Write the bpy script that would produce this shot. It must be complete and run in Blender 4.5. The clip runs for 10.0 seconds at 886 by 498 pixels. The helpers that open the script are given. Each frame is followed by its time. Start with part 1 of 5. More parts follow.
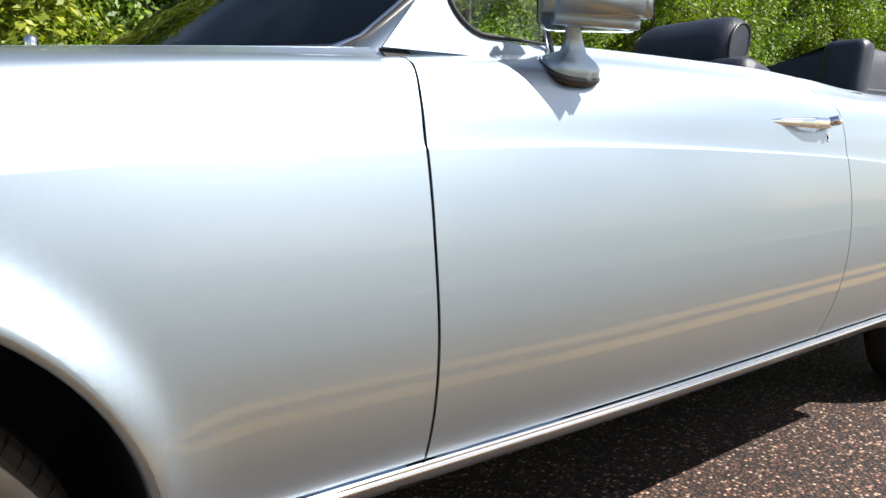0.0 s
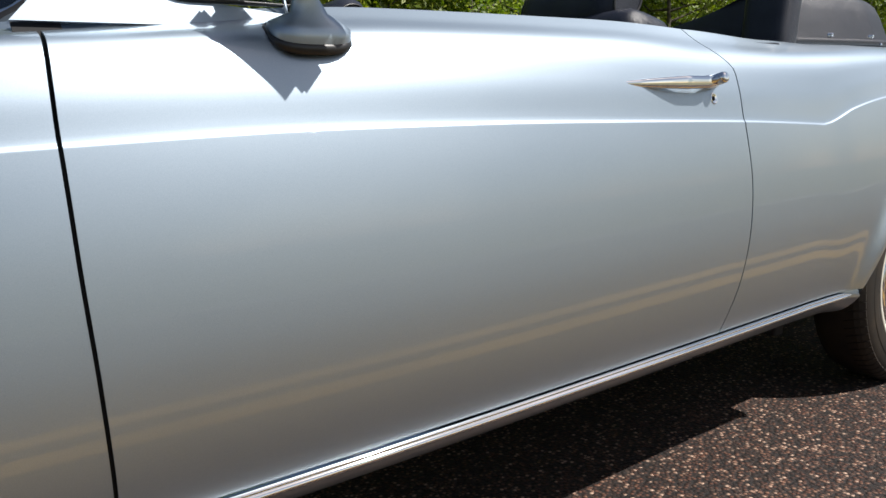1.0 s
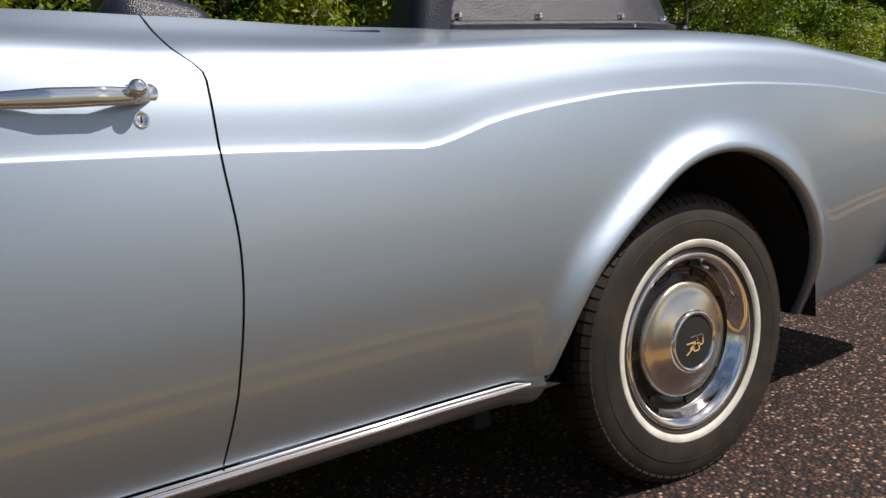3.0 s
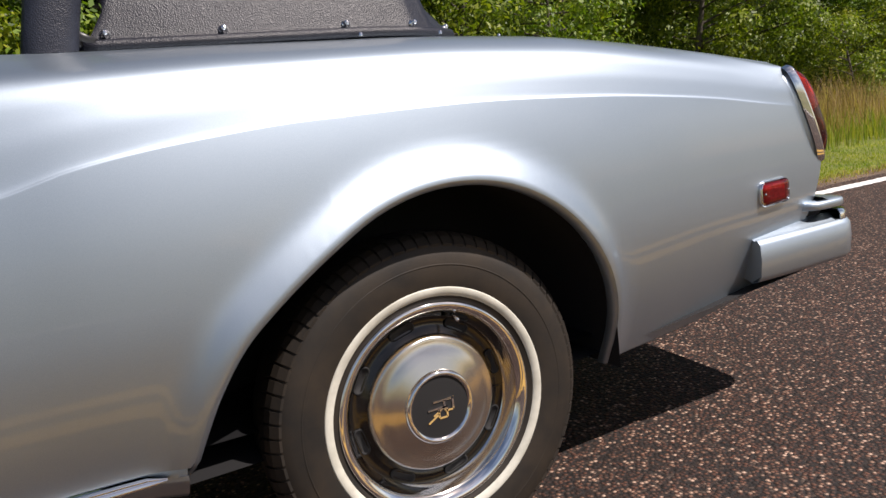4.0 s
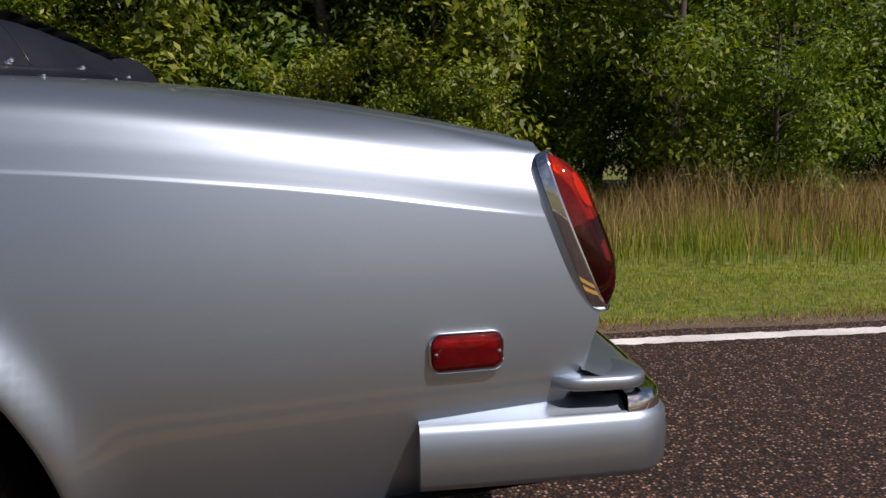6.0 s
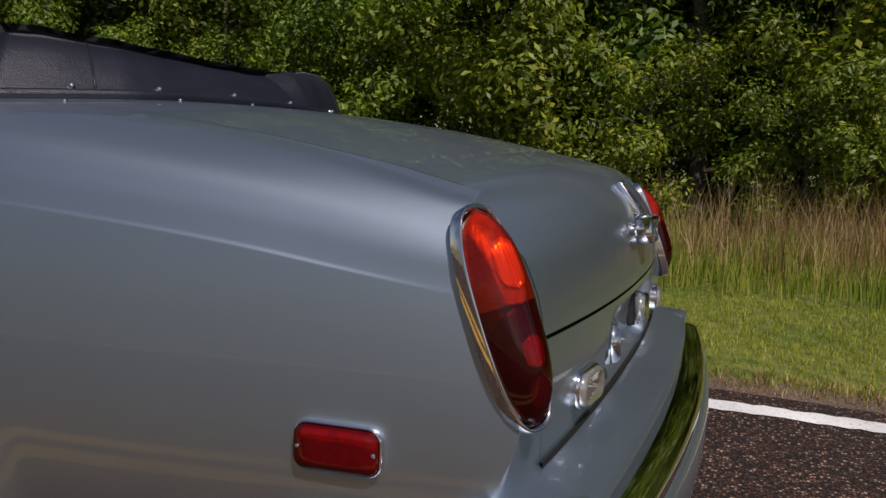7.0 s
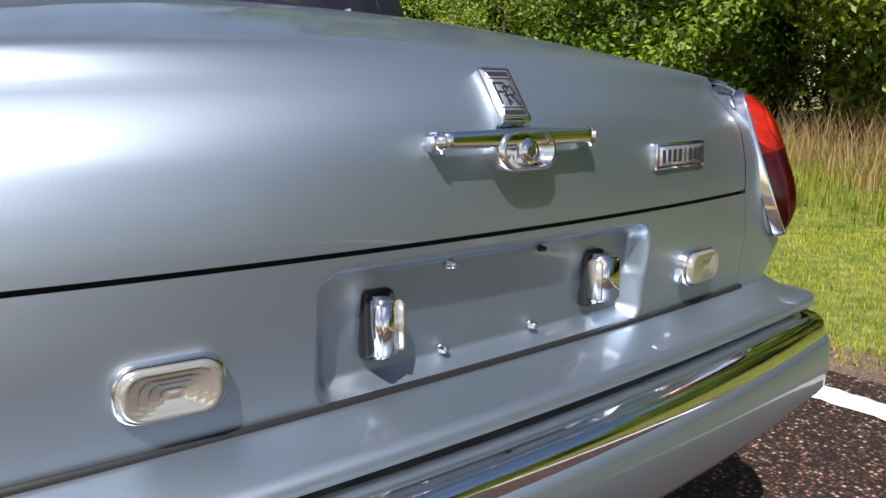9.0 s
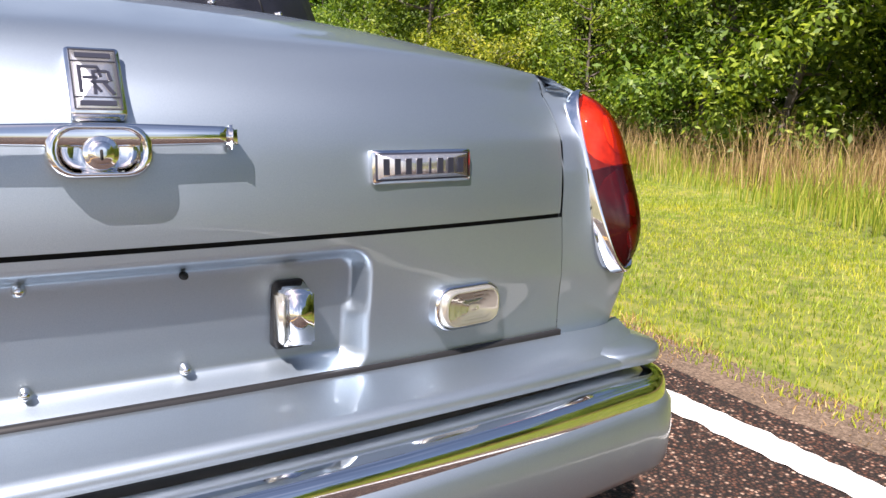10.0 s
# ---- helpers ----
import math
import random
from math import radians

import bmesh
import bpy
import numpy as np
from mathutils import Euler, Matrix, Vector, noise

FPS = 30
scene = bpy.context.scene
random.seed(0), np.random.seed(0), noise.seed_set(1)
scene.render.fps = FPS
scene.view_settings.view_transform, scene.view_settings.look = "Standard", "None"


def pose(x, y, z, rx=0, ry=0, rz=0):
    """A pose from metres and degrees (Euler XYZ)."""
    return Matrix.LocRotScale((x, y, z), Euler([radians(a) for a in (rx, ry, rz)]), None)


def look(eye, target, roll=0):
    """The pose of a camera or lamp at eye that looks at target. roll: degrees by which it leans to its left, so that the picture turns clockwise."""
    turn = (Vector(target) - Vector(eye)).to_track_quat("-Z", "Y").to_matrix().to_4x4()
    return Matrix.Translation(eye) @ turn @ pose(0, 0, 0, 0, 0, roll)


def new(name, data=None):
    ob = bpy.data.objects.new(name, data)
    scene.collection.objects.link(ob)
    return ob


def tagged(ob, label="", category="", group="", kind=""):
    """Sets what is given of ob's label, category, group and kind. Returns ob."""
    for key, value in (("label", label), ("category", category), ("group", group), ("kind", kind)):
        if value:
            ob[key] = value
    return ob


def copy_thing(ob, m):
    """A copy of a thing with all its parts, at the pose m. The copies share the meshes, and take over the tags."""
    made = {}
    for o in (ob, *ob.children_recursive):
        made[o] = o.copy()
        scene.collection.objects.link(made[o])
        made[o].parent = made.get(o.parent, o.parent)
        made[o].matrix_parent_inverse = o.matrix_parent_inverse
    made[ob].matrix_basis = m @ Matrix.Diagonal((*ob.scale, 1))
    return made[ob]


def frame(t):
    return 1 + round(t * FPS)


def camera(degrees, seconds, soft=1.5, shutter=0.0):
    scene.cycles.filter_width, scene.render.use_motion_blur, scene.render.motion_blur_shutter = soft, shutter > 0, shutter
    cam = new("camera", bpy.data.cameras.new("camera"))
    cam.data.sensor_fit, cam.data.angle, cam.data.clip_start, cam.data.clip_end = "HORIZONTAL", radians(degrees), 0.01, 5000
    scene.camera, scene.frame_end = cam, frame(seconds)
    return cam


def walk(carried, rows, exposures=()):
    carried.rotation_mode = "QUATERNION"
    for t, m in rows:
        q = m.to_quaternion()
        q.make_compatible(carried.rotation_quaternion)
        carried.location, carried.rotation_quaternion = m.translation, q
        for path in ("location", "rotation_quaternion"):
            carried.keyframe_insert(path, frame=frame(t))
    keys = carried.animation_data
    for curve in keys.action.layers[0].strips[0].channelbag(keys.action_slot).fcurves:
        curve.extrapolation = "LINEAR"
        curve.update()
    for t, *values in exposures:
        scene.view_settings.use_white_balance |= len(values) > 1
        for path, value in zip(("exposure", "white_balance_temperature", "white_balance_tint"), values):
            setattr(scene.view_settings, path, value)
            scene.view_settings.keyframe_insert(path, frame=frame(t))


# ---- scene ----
cam = camera(61.0, 10.0, soft=1.5)
PATH = [
    (0, (-3.281, -1.830, 0.943), (-2.046, -0.281, 0.666), 0.09),
    (0.5, (-3.042, -1.833, 0.983), (-1.887, -0.227, 0.688), -0.93),
    (1, (-2.716, -1.913, 0.942), (-1.569, -0.308, 0.609), -3.04),
    (1.5, (-2.392, -2.023, 0.951), (-1.327, -0.369, 0.591), -4.53),
    (2, (-1.955, -2.037, 0.914), (-0.961, -0.338, 0.564), -3.92),
    (2.2, (-1.816, -2.042, 0.895), (-0.822, -0.352, 0.501), -4.22),
    (3.3, (-1.213, -2.062, 0.917), (-0.199, -0.364, 0.620), -4.97),
    (3.5, (-1.034, -2.111, 0.911), (-0.044, -0.402, 0.598), -4.59),
    (4, (-0.642, -2.164, 0.939), (0.260, -0.413, 0.592), -6.25),
    (4.5, (-0.205, -2.204, 0.936), (0.574, -0.390, 0.619), -6.19),
    (5, (0.192, -2.213, 0.923), (0.811, -0.340, 0.593), -4.41),
    (5.2, (0.340, -2.196, 0.928), (0.854, -0.285, 0.639), -3.86),
    (6.3, (1.072, -1.920, 0.978), (1.188, 0.064, 0.758), -0.04),
    (6.5, (1.205, -1.864, 1.004), (1.151, 0.123, 0.780), 0.23),
    (7, (1.562, -1.641, 1.035), (0.815, 0.198, 0.790), 1.92),
    (7.5, (1.784, -1.416, 1.033), (0.693, 0.238, 0.759), 3.67),
    (8, (1.936, -1.171, 1.056), (0.676, 0.361, 0.797), 3.66),
    (8.5, (2.027, -0.953, 1.008), (0.573, 0.378, 0.673), 0.97),
    (9, (2.052, -0.680, 0.967), (0.524, 0.541, 0.552), 0.65),
    (9.5, (2.095, -0.371, 0.979), (0.455, 0.723, 0.641), 2.11),
    (10, (2.189, -0.089, 0.952), (0.499, 0.907, 0.564), 1.60),
]
EXPOSURES = [(0.0, 0.96, 6500, 10), (0.5, 0.44, 6500, 10), (1.0, 0.2, 6500, 10), (2.0, -0.1, 6500, 11), (3.5, -0.07, 6700, 17), (4.5, 0.38, 6850, 17), (5.2, 0.28, 6900, 17), (6.3, -0.74, 6550, 23), (7.0, -0.76, 6450, 20), (7.5, -0.4, 6350, 17), (8.5, -0.01, 6250, 15), (9.0, 0.37, 6350, 15), (9.5, 0.7, 6500, 17), (10.0, 0.97, 6650, 20)]
walk(cam, [(t, look(eye, target, roll)) for t, eye, target, roll in PATH], EXPOSURES)

# ---- daylight ----
SUN_WAY = Vector((-0.52, 0.60, -1.0)).normalized()
world = bpy.data.worlds.new("sky")
scene.world = world
world.use_nodes = True
wn = world.node_tree.nodes
sky = wn.new("ShaderNodeTexSky")
sky.sky_type = "NISHITA"
sky.sun_disc = False
sky.sun_elevation = math.asin(-SUN_WAY.z)
sky.sun_rotation = math.atan2(-SUN_WAY.x, -SUN_WAY.y)
wn["Background"].inputs["Strength"].default_value = 0.066
way = wn.new("ShaderNodeTexCoord")
puffs = wn.new("ShaderNodeTexNoise")
puffs.inputs["Scale"].default_value = 2.6
puffs.inputs["Detail"].default_value = 6.0
puffs.inputs["Roughness"].default_value = 0.55
veil = wn.new("ShaderNodeValToRGB")
veil.color_ramp.elements[0].position, veil.color_ramp.elements[0].color = 0.47, (1.05, 1.04, 1.02, 1)
veil.color_ramp.elements[1].position, veil.color_ramp.elements[1].color = 0.66, (2.7, 2.25, 1.85, 1)
clouded = wn.new("ShaderNodeMix")
clouded.data_type, clouded.blend_type = "RGBA", "MULTIPLY"
clouded.inputs[0].default_value = 1.0
join = world.node_tree.links.new
join(way.outputs["Generated"], puffs.inputs["Vector"])
join(puffs.outputs["Fac"], veil.inputs["Fac"])
join(sky.outputs["Color"], clouded.inputs[6])
join(veil.outputs["Color"], clouded.inputs[7])
join(clouded.outputs[2], wn["Background"].inputs["Color"])
sun_data = bpy.data.lights.new("sun", "SUN")
sun_data.energy = 6.3
sun_data.angle = radians(0.55)
sun_data.color = (1.0, 0.96, 0.90)
sun = new("sun", sun_data)
sun.matrix_world = look((0, 0, 20), Vector((0, 0, 20)) + SUN_WAY)


# ---- materials ----
def material(name, color=(0.5, 0.5, 0.5), rough=0.5, metal=0.0, **more):
    m = bpy.data.materials.new(name)
    m.use_nodes = True
    b = m.node_tree.nodes["Principled BSDF"]
    b.inputs["Base Color"].default_value = (*color, 1)
    b.inputs["Roughness"].default_value = rough
    b.inputs["Metallic"].default_value = metal
    for key, value in more.items():
        b.inputs[key.replace("_", " ")].default_value = value
    return m


def node(m, kind, **values):
    n = m.node_tree.nodes.new("ShaderNode" + kind)
    for key, value in values.items():
        n.inputs[key.replace("_", " ")].default_value = value
    return n


def wire(m, a, b):
    m.node_tree.links.new(a, b)


def shader(m):
    return m.node_tree.nodes["Principled BSDF"]


def ramp(m, stops, source):
    n = m.node_tree.nodes.new("ShaderNodeValToRGB")
    e = n.color_ramp.elements
    while len(e) < len(stops):
        e.new(0.5)
    for k, (at, color) in enumerate(stops):
        e[k].position = at
        e[k].color = (*color, 1)
    wire(m, source, n.inputs["Fac"])
    return n.outputs["Color"]


def coords(m):
    return node(m, "TexCoord").outputs["Object"]


def noise_fac(m, scale, detail=4.0, rough=0.55, source=None):
    n = node(m, "TexNoise", Scale=scale, Detail=detail, Roughness=rough)
    wire(m, source or coords(m), n.inputs["Vector"])
    return n.outputs["Fac"]


def bump(m, height, strength, distance):
    n = node(m, "Bump", Strength=strength, Distance=distance)
    wire(m, height, n.inputs["Height"])
    wire(m, n.outputs["Normal"], shader(m).inputs["Normal"])
    return n


def blend(m, fac, a, b, kind="MIX"):
    n = m.node_tree.nodes.new("ShaderNodeMix")
    n.data_type = "RGBA"
    n.blend_type = kind
    for key, value in ((0, fac), (6, a), (7, b)):
        if isinstance(value, (int, float)):
            n.inputs[key].default_value = value
        elif isinstance(value, tuple):
            n.inputs[key].default_value = (*value, 1)
        else:
            wire(m, value, n.inputs[key])
    return n.outputs[2]


def paint_material():
    m = material("silver_blue_paint", (0.44, 0.50, 0.54), 0.475, 0.97, Coat_Weight=0.75, Coat_Roughness=0.03)
    fine = noise_fac(m, 1400.0, 1.0)
    broad = noise_fac(m, 3.0, 3.0)
    a = ramp(m, [(0.35, (0.320, 0.384, 0.450)), (0.65, (0.371, 0.438, 0.507))], fine)
    wire(m, blend(m, 0.10, a, ramp(m, [(0.3, (0.305, 0.37, 0.43)), (0.7, (0.42, 0.49, 0.555))], broad)), shader(m).inputs["Base Color"])
    bump(m, fine, 0.02, 0.0005)
    return m


def asphalt_material():
    m = material("chip_seal_asphalt", rough=0.85)
    at = coords(m)
    v = node(m, "TexVoronoi", Scale=90.0)
    wire(m, at, v.inputs["Vector"])
    chips = ramp(m, [(0.0, (0.016, 0.008, 0.006)), (0.25, (0.045, 0.017, 0.010)), (0.5, (0.135, 0.052, 0.029)), (0.68, (0.060, 0.030, 0.021)), (0.84, (0.24, 0.125, 0.080)), (1.0, (0.62, 0.44, 0.34))],
                 node_value(m, v.outputs["Color"]))
    pits = ramp(m, [(0.25, (1, 1, 1)), (0.58, (0.02, 0.016, 0.014))], v.outputs["Distance"])
    worn = ramp(m, [(0.3, (0.66, 0.64, 0.62)), (0.7, (0.95, 0.90, 0.87))], noise_fac(m, 1.3, 5.0, 0.6, at))
    wire(m, blend(m, 1.0, blend(m, 0.9, chips, pits, "MULTIPLY"), worn, "MULTIPLY"), shader(m).inputs["Base Color"])
    h = node(m, "Math")
    h.operation = "SUBTRACT"
    h.inputs[0].default_value = 1.0
    wire(m, v.outputs["Distance"], h.inputs[1])
    bump(m, h.outputs[0], 1.0, 0.006)
    return m


def node_value(m, color):
    n = node(m, "SeparateColor")
    wire(m, color, n.inputs[0])
    return n.outputs[0]


def mottled(name, stops, scale, rough, relief, distance, metal=0.0, second=None, **more):
    m = material(name, rough=rough, metal=metal, **more)
    at = coords(m)
    f = noise_fac(m, scale, 6.0, 0.6, at)
    c = ramp(m, stops, f)
    if second:
        big = ramp(m, [(0.3, (0.72, 0.72, 0.72)), (0.7, (1.15, 1.15, 1.15))], noise_fac(m, second, 3.0, 0.5, at))
        c = blend(m, 1.0, c, big, "MULTIPLY")
    wire(m, c, shader(m).inputs["Base Color"])
    bump(m, f, relief, distance)
    return m


def leather_material(name, low, high, rough):
    m = material(name, rough=rough)
    at = coords(m)
    v = node(m, "TexVoronoi", Scale=420.0)
    wire(m, at, v.inputs["Vector"])
    folds = noise_fac(m, 9.0, 5.0, 0.6, at)
    wire(m, ramp(m, [(0.3, low), (0.7, high)], folds), shader(m).inputs["Base Color"])
    add = node(m, "Math")
    add.operation = "MULTIPLY_ADD"
    add.inputs[1].default_value = 0.25
    wire(m, v.outputs["Distance"], add.inputs[0])
    wire(m, folds, add.inputs[2])
    bump(m, add.outputs[0], 0.5, 0.006)
    return m


def leaf_material(name, dark, mid, light, patches=0.0):
    m = material(name, rough=0.55, Transmission_Weight=0.0)
    g = node(m, "NewGeometry").outputs["Random Per Island"]
    o = node(m, "ObjectInfo").outputs["Random"]
    c = ramp(m, [(0.0, dark), (0.5, mid), (1.0, light)], g)
    tint = ramp(m, [(0.0, (0.75, 0.85, 0.8)), (1.0, (1.25, 1.1, 0.9))], o)
    c = blend(m, 1.0, c, tint, "MULTIPLY")
    if patches:
        wide = ramp(m, [(0.32, (0.62, 0.80, 0.7)), (0.5, (1.0, 1.0, 1.0)), (0.68, (1.30, 1.12, 1.25))], noise_fac(m, patches, 4.0, 0.6))
        c = blend(m, 1.0, c, wide, "MULTIPLY")
    wire(m, c, shader(m).inputs["Base Color"])
    t = node(m, "BsdfTranslucent")
    wire(m, blend(m, 1.0, c, (1.3, 1.5, 0.6), "MULTIPLY"), t.inputs["Color"])
    mix = node(m, "MixShader", Fac=0.35)
    wire(m, shader(m).outputs[0], mix.inputs[1])
    wire(m, t.outputs[0], mix.inputs[2])
    wire(m, mix.outputs[0], m.node_tree.nodes["Material Output"].inputs["Surface"])
    return m


def glass_material(name, color):
    """A thin pane: clear with a mirror gloss."""
    m = material(name)
    clear = node(m, "BsdfTransparent", Color=(*color, 1))
    gloss = node(m, "BsdfGlossy", Roughness=0.01)
    mix = node(m, "MixShader")
    wire(m, node(m, "Fresnel", IOR=1.5).outputs[0], mix.inputs[0])
    wire(m, clear.outputs[0], mix.inputs[1])
    wire(m, gloss.outputs[0], mix.inputs[2])
    wire(m, mix.outputs[0], m.node_tree.nodes["Material Output"].inputs["Surface"])
    return m


def lens_material(name, color, body):
    """Tinted moulded plastic, clear enough to show the reflector behind it."""
    m = glass_material(name, color)
    tree = m.node_tree
    clear = next(n for n in tree.nodes if n.bl_idname == "ShaderNodeBsdfTransparent")
    gloss_mix = clear.outputs[0].links[0].to_socket
    milky = node(m, "MixShader", Fac=0.20)
    wire(m, clear.outputs[0], milky.inputs[1])
    wire(m, node(m, "BsdfDiffuse", Color=(*body, 1)).outputs[0], milky.inputs[2])
    wire(m, milky.outputs[0], gloss_mix)
    at = coords(m)
    ribs = node(m, "TexWave", Scale=95.0, Distortion=0.6)
    wire(m, at, ribs.inputs["Vector"])
    relief = node(m, "Bump", Strength=0.10, Distance=0.002)
    wire(m, ribs.outputs["Fac"], relief.inputs["Height"])
    for n in m.node_tree.nodes:
        if n.bl_idname == "ShaderNodeBsdfGlossy":
            n.inputs["Roughness"].default_value = 0.04
            wire(m, relief.outputs[0], n.inputs["Normal"])
    return m


PAINT = paint_material()
ASPHALT = asphalt_material()
CHROME = mottled("chrome", [(0.3, (0.72, 0.73, 0.75)), (0.7, (0.82, 0.83, 0.84))], 6.0, 0.05, 0.02, 0.0005, metal=1.0)
BRUSHED = material("brushed_steel", (0.62, 0.58, 0.52), 0.24, 1.0, Anisotropic=0.7)
RUBBER = mottled("tyre_rubber", [(0.3, (0.005, 0.0038, 0.0028)), (0.7, (0.024, 0.016, 0.009))], 14.0, 0.66, 0.25, 0.002, second=4.0)
BLACK = material("black_gap", (0.006, 0.006, 0.007), 0.8)
SEAL = material("black_seal", (0.012, 0.012, 0.013), 0.4)
WHITEWALL = mottled("whitewall", [(0.3, (0.42, 0.41, 0.35)), (0.7, (0.62, 0.61, 0.54))], 20.0, 0.6, 0.1, 0.001)
COVER = leather_material("black_vinyl_cover", (0.005, 0.006, 0.012), (0.011, 0.012, 0.021), 0.45)
SEAT = leather_material("dark_blue_leather", (0.010, 0.012, 0.020), (0.022, 0.025, 0.038), 0.36)
RED = lens_material("red_lens", (0.72, 0.010, 0.016), (0.30, 0.004, 0.007))
DEEP_RED = lens_material("dark_red_lens", (0.60, 0.008, 0.012), (0.075, 0.001, 0.002))
AMBER = lens_material("amber_lens", (0.92, 0.19, 0.02), (0.42, 0.016, 0.004))
BOWL = mottled("lamp_reflector", [(0.3, (0.22, 0.18, 0.16)), (0.7, (0.62, 0.56, 0.50))], 45.0, 0.35, 0.5, 0.004, metal=0.2)
CLEAR = material("clear_lens", (0.48, 0.47, 0.42), 0.07, 0.7, Coat_Weight=0.8)
SCREEN = glass_material("screen_glass", (0.75, 0.88, 0.82))
WHITE_LINE = mottled("white_road_paint", [(0.30, (0.30, 0.27, 0.24)), (0.42, (0.78, 0.77, 0.74)), (0.7, (0.84, 0.83, 0.80))], 60.0, 0.8, 0.6, 0.004, second=2.0)
YELLOW_LINE = mottled("yellow_road_paint", [(0.30, (0.30, 0.16, 0.04)), (0.42, (0.46, 0.26, 0.04)), (0.7, (0.54, 0.31, 0.06))], 60.0, 0.8, 0.6, 0.004, second=2.0)
SOIL = mottled("verge_ground", [(0.3, (0.075, 0.075, 0.030)), (0.5, (0.14, 0.135, 0.055)), (0.7, (0.22, 0.18, 0.09))], 9.0, 0.95, 0.6, 0.03, second=0.4)
VERGE = mottled("verge_soil", [(0.3, (0.06, 0.078, 0.012)), (0.5, (0.13, 0.155, 0.022)), (0.7, (0.25, 0.22, 0.06))], 9.0, 0.95, 0.6, 0.03, second=0.4)
GRAVEL = mottled("gravel_edge", [(0.3, (0.05, 0.034, 0.022)), (0.55, (0.16, 0.11, 0.075)), (0.75, (0.30, 0.23, 0.17))], 90.0, 0.95, 0.9, 0.01, second=2.0)
BARK = mottled("bark", [(0.3, (0.035, 0.028, 0.022)), (0.7, (0.12, 0.10, 0.08))], 14.0, 0.9, 0.8, 0.02)
LAWN = leaf_material("lawn_blades", (0.18, 0.23, 0.012), (0.33, 0.37, 0.020), (0.50, 0.46, 0.06), 1.6)
REED = leaf_material("dry_grass", (0.12, 0.075, 0.035), (0.32, 0.20, 0.10), (0.56, 0.42, 0.22))
TALL = leaf_material("tall_grass", (0.10, 0.17, 0.012), (0.19, 0.26, 0.022), (0.38, 0.36, 0.08))
LEAVES = [leaf_material("leaves_a", (0.040, 0.085, 0.008), (0.10, 0.175, 0.015), (0.22, 0.30, 0.024)),
          leaf_material("leaves_b", (0.06, 0.095, 0.008), (0.155, 0.205, 0.015), (0.31, 0.33, 0.03)),
          leaf_material("leaves_c", (0.022, 0.055, 0.014), (0.055, 0.11, 0.022), (0.11, 0.17, 0.03))]


# ---- mesh tools ----
def link(name, me, mat, parent=None, label="", smooth=True):
    me.materials.append(mat)
    if smooth:
        me.polygons.foreach_set("use_smooth", [True] * len(me.polygons))
    ob = new(name, me)
    if parent is not None:
        ob.parent = parent
    if label:
        ob["label"] = label
    return ob


def part(name, bm, mat, parent, label="", smooth=True):
    me = bpy.data.meshes.new(name)
    bmesh.ops.recalc_face_normals(bm, faces=bm.faces)
    bm.to_mesh(me)
    bm.free()
    return link(name, me, mat, parent, label, smooth)


def from_arrays(name, verts, faces, mat, parent=None, label="", smooth=True):
    me = bpy.data.meshes.new(name)
    me.from_pydata([tuple(map(float, v)) for v in verts], [], faces)
    me.validate()
    return link(name, me, mat, parent, label, smooth)


def sheet(name, grid, mat, parent, label="", flip=False, thick=0.0, closed=False, sharp=None):
    """A smooth sheet through a rows x columns array of places."""
    grid = np.asarray(grid, float)
    n, k = grid.shape[:2]
    faces = []
    for i in range(n - 1):
        for j in range(k if closed else k - 1):
            q = (i * k + j, i * k + (j + 1) % k, (i + 1) * k + (j + 1) % k, (i + 1) * k + j)
            faces.append(q[::-1] if flip else q)
    ob = from_arrays(name, grid.reshape(-1, 3), faces, mat, parent, label)
    if thick:
        me = ob.data
        used_by = {}
        for p in me.polygons:
            for key in p.edge_keys:
                used_by[key] = used_by.get(key, 0) + 1
        for e in me.edges:
            key = (min(e.vertices), max(e.vertices))
            e.use_edge_sharp = used_by.get(key, 0) < 2
        mod = ob.modifiers.new("thickness", "SOLIDIFY")
        mod.thickness, mod.offset = thick, -1
    return ob


def pchip(xs, ys):
    """A smooth curve through points that does not overshoot."""
    xs, ys = np.array(xs, float), np.array(ys, float)
    h = np.diff(xs)
    d = np.diff(ys) / h
    m = np.zeros(len(xs))
    for i in range(1, len(xs) - 1):
        if d[i - 1] * d[i] > 0:
            a, b = 2 * h[i] + h[i - 1], h[i] + 2 * h[i - 1]
            m[i] = (a + b) / (a / d[i - 1] + b / d[i])
    m[0], m[-1] = d[0], d[-1]

    def f(x):
        x = np.clip(x, xs[0], xs[-1])
        i = np.clip(np.searchsorted(xs, x) - 1, 0, len(h) - 1)
        t = (x - xs[i]) / h[i]
        return ((1 + 2 * t) * (1 - t) ** 2 * ys[i] + t * (1 - t) ** 2 * h[i] * m[i]
                + t * t * (3 - 2 * t) * ys[i + 1] + t * t * (t - 1) * h[i] * m[i + 1])
    return f


def block(name, size, at, mat, parent, label="", bevel=0.004, segments=2, turn=None, taper=1.0):
    bm = bmesh.new()
    bmesh.ops.create_cube(bm, size=1)
    for v in bm.verts:
        f = taper if v.co.z > 0 else 1.0
        v.co = Vector((v.co.x * size[0] * f, v.co.y * size[1] * f, v.co.z * size[2]))
    if bevel:
        bmesh.ops.bevel(bm, geom=bm.edges[:], offset=bevel, segments=segments, affect="EDGES", profile=0.6)
    bm.transform(Matrix.Translation(at) @ (turn or Matrix()))
    return part(name, bm, mat, parent, label)


